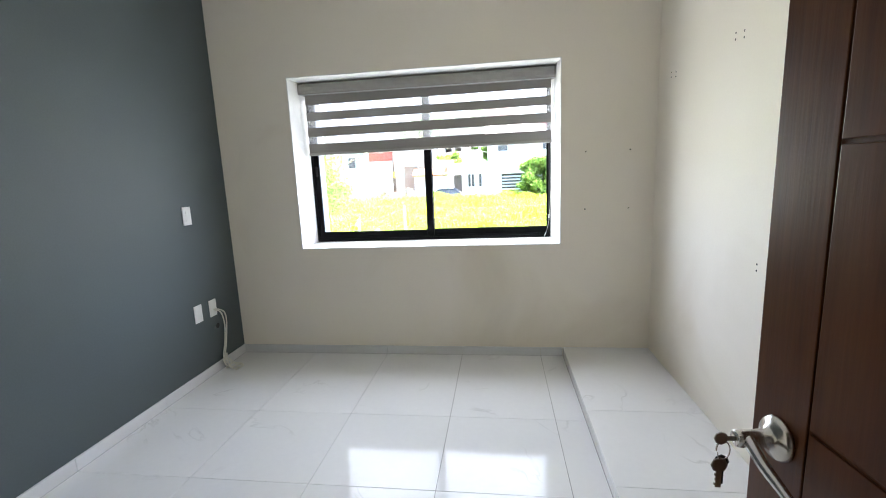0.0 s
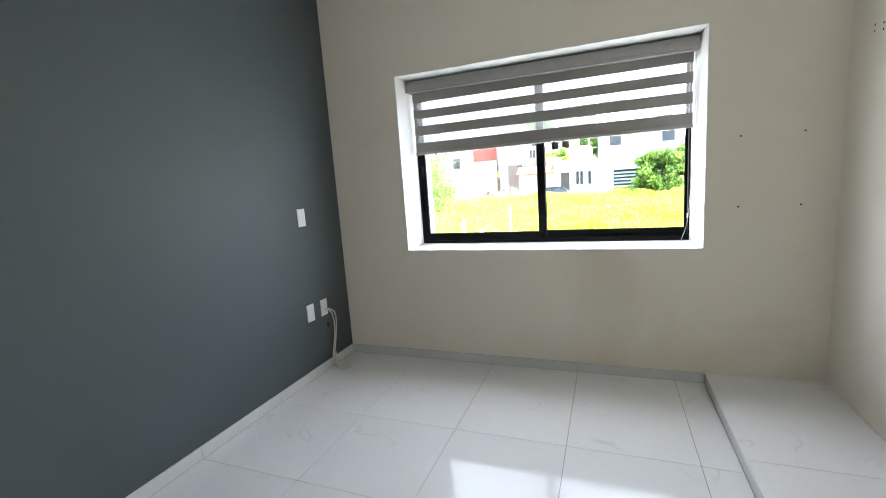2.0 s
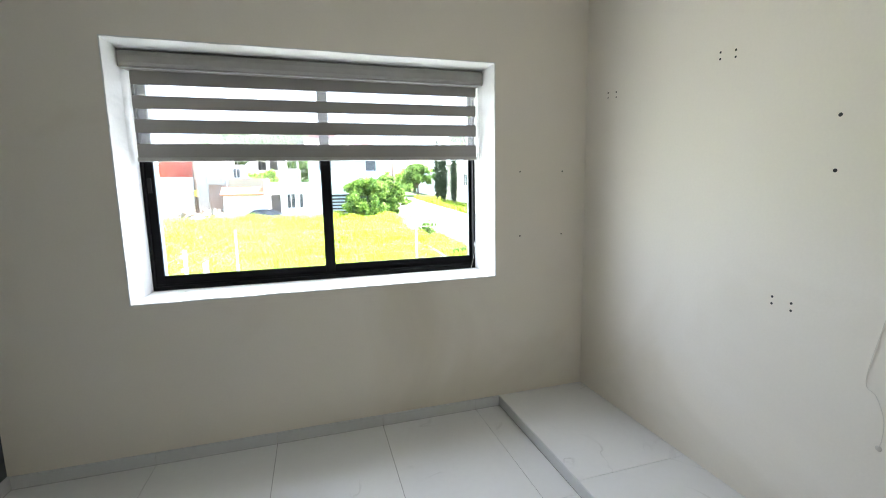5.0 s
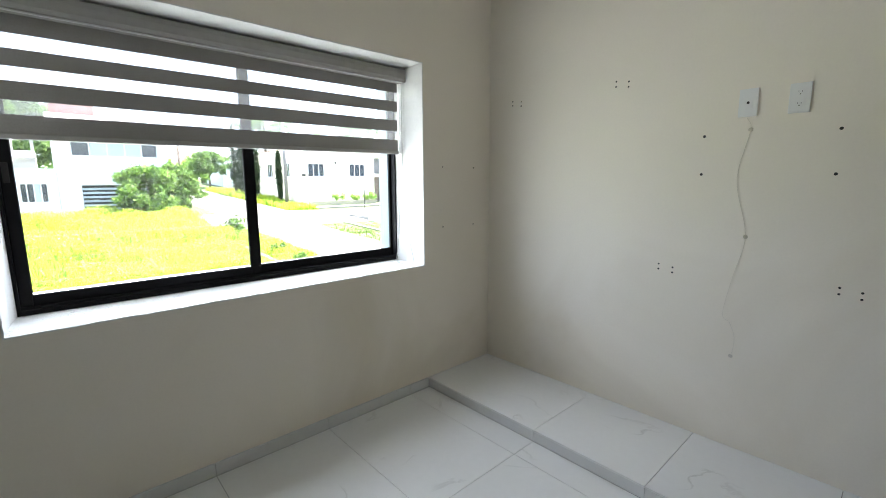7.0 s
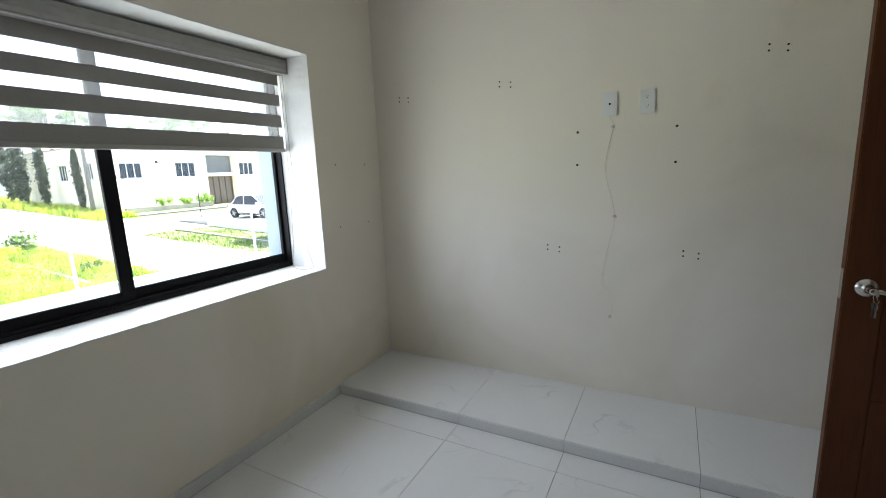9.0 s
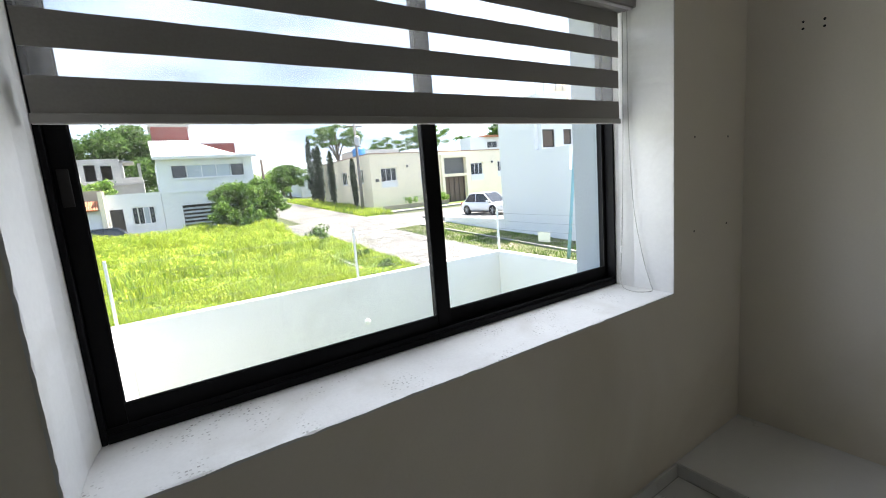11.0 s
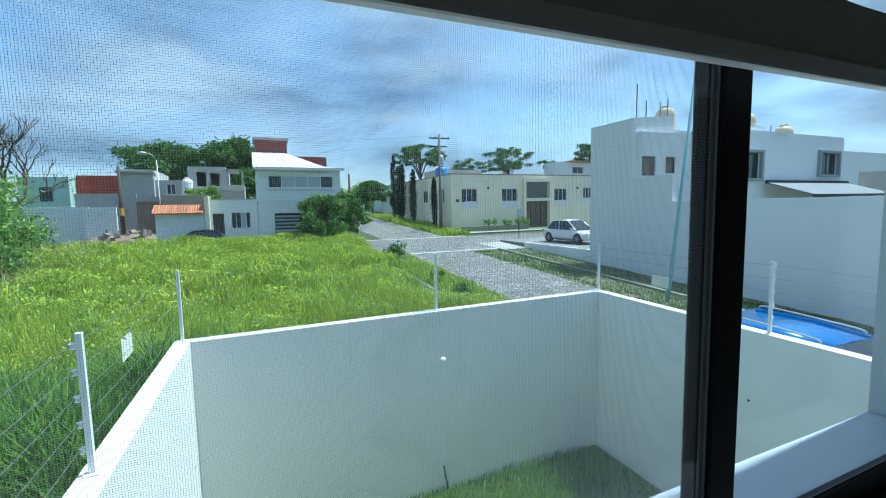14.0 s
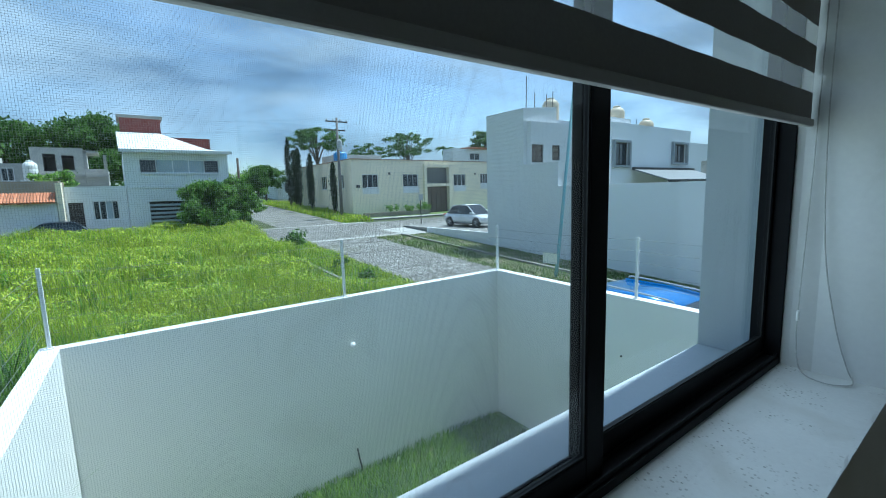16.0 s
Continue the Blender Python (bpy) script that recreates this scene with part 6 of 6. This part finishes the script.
def blades(name, count, zone, hgt, width, seed, material, lab, skip=None, z_at=None, bend=0.45, patch=0.25):
    """Grass as real blades: five points each, bent over."""
    r = np.random.default_rng(seed)
    x = zone[0] + (zone[1] - zone[0]) * r.random(count)
    y = zone[2] + (zone[3] - zone[2]) * r.random(count)
    if skip:
        k = ~skip(x, y)
        x, y = x[k], y[k]
    n = len(x)
    h = hgt[0] + (hgt[1] - hgt[0]) * r.random(n)
    h *= 1 + patch * (np.sin(x * 0.9 + 1.3) * np.cos(y * 0.7) + 0.6 * np.sin(x * 2.3 + y * 1.7))
    w = width * (0.6 + 0.8 * r.random(n))
    z = z_at(y) if z_at else -2.5 + 0.055 * np.clip(y, 0, 70)
    a = r.random(n) * 2 * np.pi
    bx, by = np.cos(a), np.sin(a)
    sx, sy = -by, bx
    bd = h * bend * (0.3 + r.random(n))
    v = np.empty((n, 5, 3))
    v[:, 0] = np.stack([x - sx * w, y - sy * w, z], 1)
    v[:, 1] = np.stack([x + sx * w, y + sy * w, z], 1)
    v[:, 2] = np.stack([x + sx * w * 0.8 + bx * bd * 0.35, y + sy * w * 0.8 + by * bd * 0.35, z + h * 0.62], 1)
    v[:, 3] = np.stack([x - sx * w * 0.8 + bx * bd * 0.35, y - sy * w * 0.8 + by * bd * 0.35, z + h * 0.62], 1)
    v[:, 4] = np.stack([x + bx * bd, y + by * bd, z + h], 1)
    i = np.arange(n)[:, None] * 5
    quads = (i + np.array([[0, 1, 2, 3]])).tolist()
    tris = (i + np.array([[3, 2, 4]])).tolist()
    ob = raw(name, v.reshape(-1, 3).tolist(), quads + tris, material)
    return tagged(ob, lab, "grass", kind="stuff")


def leaflets(name, count, zone, hgt, size, seed, material, lab, skip=None):
    """Broad leaves that lie nearly flat at the top of the growth, each a bent diamond."""
    r = np.random.default_rng(seed)
    x = zone[0] + (zone[1] - zone[0]) * r.random(count)
    y = zone[2] + (zone[3] - zone[2]) * r.random(count)
    patchy = np.sin(x * 1.1 + 0.7 * y) * np.cos(y * 0.8 - x * 0.5) + 0.7 * np.sin(2.9 * x - 1.9 * y) + r.normal(size=count) * 0.5 > -0.2
    k = patchy & ~skip(x, y) if skip else patchy
    x, y = x[k], y[k]
    n = len(x)
    h = (hgt[0] + (hgt[1] - hgt[0]) * np.sqrt(r.random(n))) * (1 + 0.25 * (np.sin(x * 0.9 + 1.3) * np.cos(y * 0.7) + 0.6 * np.sin(x * 2.3 + y * 1.7)))
    z = -2.5 + 0.055 * np.clip(y, 0, 70) + h
    a = r.random(n) * 2 * np.pi
    s = size * (0.5 + r.random(n))
    p = np.stack([x, y, z], 1)
    d = np.stack([np.cos(a), np.sin(a), 0.5 * r.normal(size=n)], 1) * s[:, None]
    e = np.stack([-np.sin(a), np.cos(a), 0.4 * r.normal(size=n)], 1) * (s * 0.34)[:, None]
    up = np.array([0, 0, 1.0]) * (s * 0.18)[:, None]
    v = np.stack([p - d, p - e + up, p + d, p + e + up], 1)
    f = np.arange(n * 4).reshape(-1, 4)
    ob = raw(name, v.reshape(-1, 3).tolist(), f.tolist(), material)
    return tagged(ob, lab, "weeds", kind="stuff")


out_yard = lambda x, y: ((x > -0.1) & (x < 6.6) & (y < 5.75)) | ((x > 6.2) & (y > 12.5))
blades("meadow_grass", 190000, (-8, 7.1, 0.5, 14), (0.40, 0.80), 0.0062, 1, M_GRASS, "tall bright green meadow grass", skip=out_yard, bend=0.32)
blades("meadow_grass_far", 190000, (-26, 7.1, 14, 31.2), (0.4, 0.82), 0.0115, 2, M_GRASS, "tall bright green meadow grass in the empty lot", bend=0.28, patch=0.3, skip=lambda x, y: ((x < -8) & (y > 29.5)) | ((x > 6.3) & (y < 18.5)))
blades("meadow_weeds", 9000, (-8, 7.1, 0.5, 30), (0.35, 0.95), 0.035, 12, M_LEAFB, "broad-leaved green weeds among the grass", skip=lambda x, y: out_yard(x, y) | (np.sin(x * 1.7 + y) * np.cos(y * 0.9 - x * 0.6) < 0.25))
leaflets("meadow_leaves", 120000, (-8, 7.1, 0.5, 14), (0.30, 0.78), 0.034, 31, M_GRASS, "bright broad-leaved weeds filling the meadow", skip=out_yard)
leaflets("meadow_leaves_far", 130000, (-22, 7.0, 14, 30.5), (0.35, 0.80), 0.055, 32, M_GRASS, "bright broad-leaved weeds in the empty lot", skip=lambda x, y: (x > 6.2) & (y < 18.5))
leaflets("verge_leaves", 9000, (6.3, 8.7, 10, 23), (0.06, 0.26), 0.04, 33, M_LEAFB, "low weeds along the kerb")
blades("dry_stalks", 8000, (-3.5, -0.30, 1.0, 6), (0.4, 1.0), 0.008, 3, M_DRY, "dry straw-coloured stalks among the grass", bend=0.8)
blades("dry_stalks_far", 3500, (-26, -6, 18, 31), (0.5, 1.1), 0.03, 4, M_DRY, "dry straw-coloured weeds at the edge of the lot")
blades("verge_grass", 16000, (7.3, 8.9, 6, 23), (0.08, 0.30), 0.012, 5, M_GRASS, "rough grass on the road verge")
# The darker blades on these two strips stand in for the neighbour's shadow.
blades("verge_grass_right", 6000, (13.0, 14.9, 6, 23), (0.05, 0.16), 0.012, 6, M_REED, "thin grass on the road verge")
blades("wall_grass", 8000, (15.1, 16.9, 2, 22.8), (0.03, 0.10), 0.014, 7, M_REED, "rough grass along the neighbour's wall")
blades("cypress_grass", 7000, (14.6, 17.1, 31, 55), (0.2, 0.5), 0.03, 8, M_GRASS, "grass under the cypresses")
blades("yard_grass", 42000, (0.32, 6.15, 2.2, 5.42), (0.04, 0.14), 0.006, 9, M_LAWN, "short lawn grass inside the yard", z_at=lambda y: np.full_like(y, -2.715))
blades("guinea_grass", 30000, (-5.5, -0.40, 1.0, 9.0), (0.7, 1.25), 0.015, 21, M_REED, "tall broad-bladed grass along the outside of the yard wall", bend=0.8)
blades("guinea_grass_far", 8000, (-5.5, 6.6, 6.3, 11.0), (0.5, 0.90), 0.012, 22, M_REED, "broad-bladed grass behind the yard wall", bend=0.7)
# rubble by the lot wall
rb = random.Random(8)
bm = bmesh.new()
for k in range(110):
    m = Matrix.Translation((rb.uniform(-8.5, -5.2), rb.uniform(35.0, 37.5), gz(36) + rb.uniform(0.0, 0.75))) @ Euler((rb.uniform(0, 3), rb.uniform(0, 3), rb.uniform(0, 3))).to_matrix().to_4x4()
    s = rb.uniform(0.08, 0.26)
    box(bm, -s, s, -s * 0.7, s * 0.7, -s * 0.5, s * 0.5, m)
tagged(part("rubble", bm, M_STONE), "heap of broken stone and earth by the lot wall", "rubble", kind="stuff")
bm = bmesh.new()
bmesh.ops.create_uvsphere(bm, u_segments=20, v_segments=8, radius=1.0)
for v in bm.verts:
    v.co = Vector((-6.9 + v.co.x * 3.2, 36.4 + v.co.y * 1.8, gz(36.4) - 0.1 + v.co.z * 0.7 + 0.12 * noise.noise(v.co * 3)))
tagged(part("earth_mound", bm, mat("brown_earth", (0.26, 0.19, 0.13), rough=0.95, var=0.25, scale=2, bump=0.6)), "low mound of brown earth", "earth mound", kind="structure")

# distant tree line
blobs_v, blobs_f = [], []
r3 = np.random.default_rng(77)
for k in range(150):
    a = -1.35 + 2.7 * k / 150 + r3.normal() * 0.01
    R = 150 + 60 * r3.random()
    leaf_cloud(blobs_v, blobs_f, r3, (R * math.sin(a), R * math.cos(a), 2.0 + 2.0 * r3.random()), 5.5, 60, 1.3, 0.7)
tagged(raw("far_woods", np.concatenate(blobs_v).tolist(), np.concatenate(blobs_f).tolist(), M_LEAF), "distant line of green trees", "trees", kind="stuff")

# ---- floor tiles ----
def tile_box(x0, x1, y0, y1, z0, z1, parent):
    cx, cy = (x0 + x1) / 2, (y0 + y1) / 2
    hx, hy_ = (x1 - x0) / 2 - 0.0013, (y1 - y0) / 2 - 0.0013
    key = (round(hx, 4), round(hy_, 4), round(z1 - z0, 4))
    if key not in TILE_MESH:
        bm = boxes((-hx, hx, -hy_, hy_, z0 - z1, 0.0), bev=0.0009)
        me = bpy.data.meshes.new("tile")
        bm.to_mesh(me)
        bm.free()
        me.materials.append(M_TILE)
        TILE_MESH[key] = me
    ob = new("tile", TILE_MESH[key])
    ob.location = (cx, cy, z1)
    ob.parent = parent


TILE_MESH = {}
TX = [0.012, 0.63, 1.23, 1.83, 2.43, 2.596]
TY = [RY, -2.69, -2.09, -1.49, -0.89, -0.012]
for a, b in zip(TX, TX[1:]):
    for c, d in zip(TY, TY[1:]):
        tile_box(a, b, c, d, -0.010, 0.0, floor)
PY = [RY, -2.69, -2.09, -1.49, -0.89, 0.0]
for c, d in zip(PY, PY[1:]):
    tile_box(2.597, RX, c, d, 0.056, 0.066, platform)
    ob = part("riser_tile", boxes((2.597, 2.606, c + 0.001, d - 0.001, 0.0, 0.0555), bev=0.0008), M_BASE, platform)
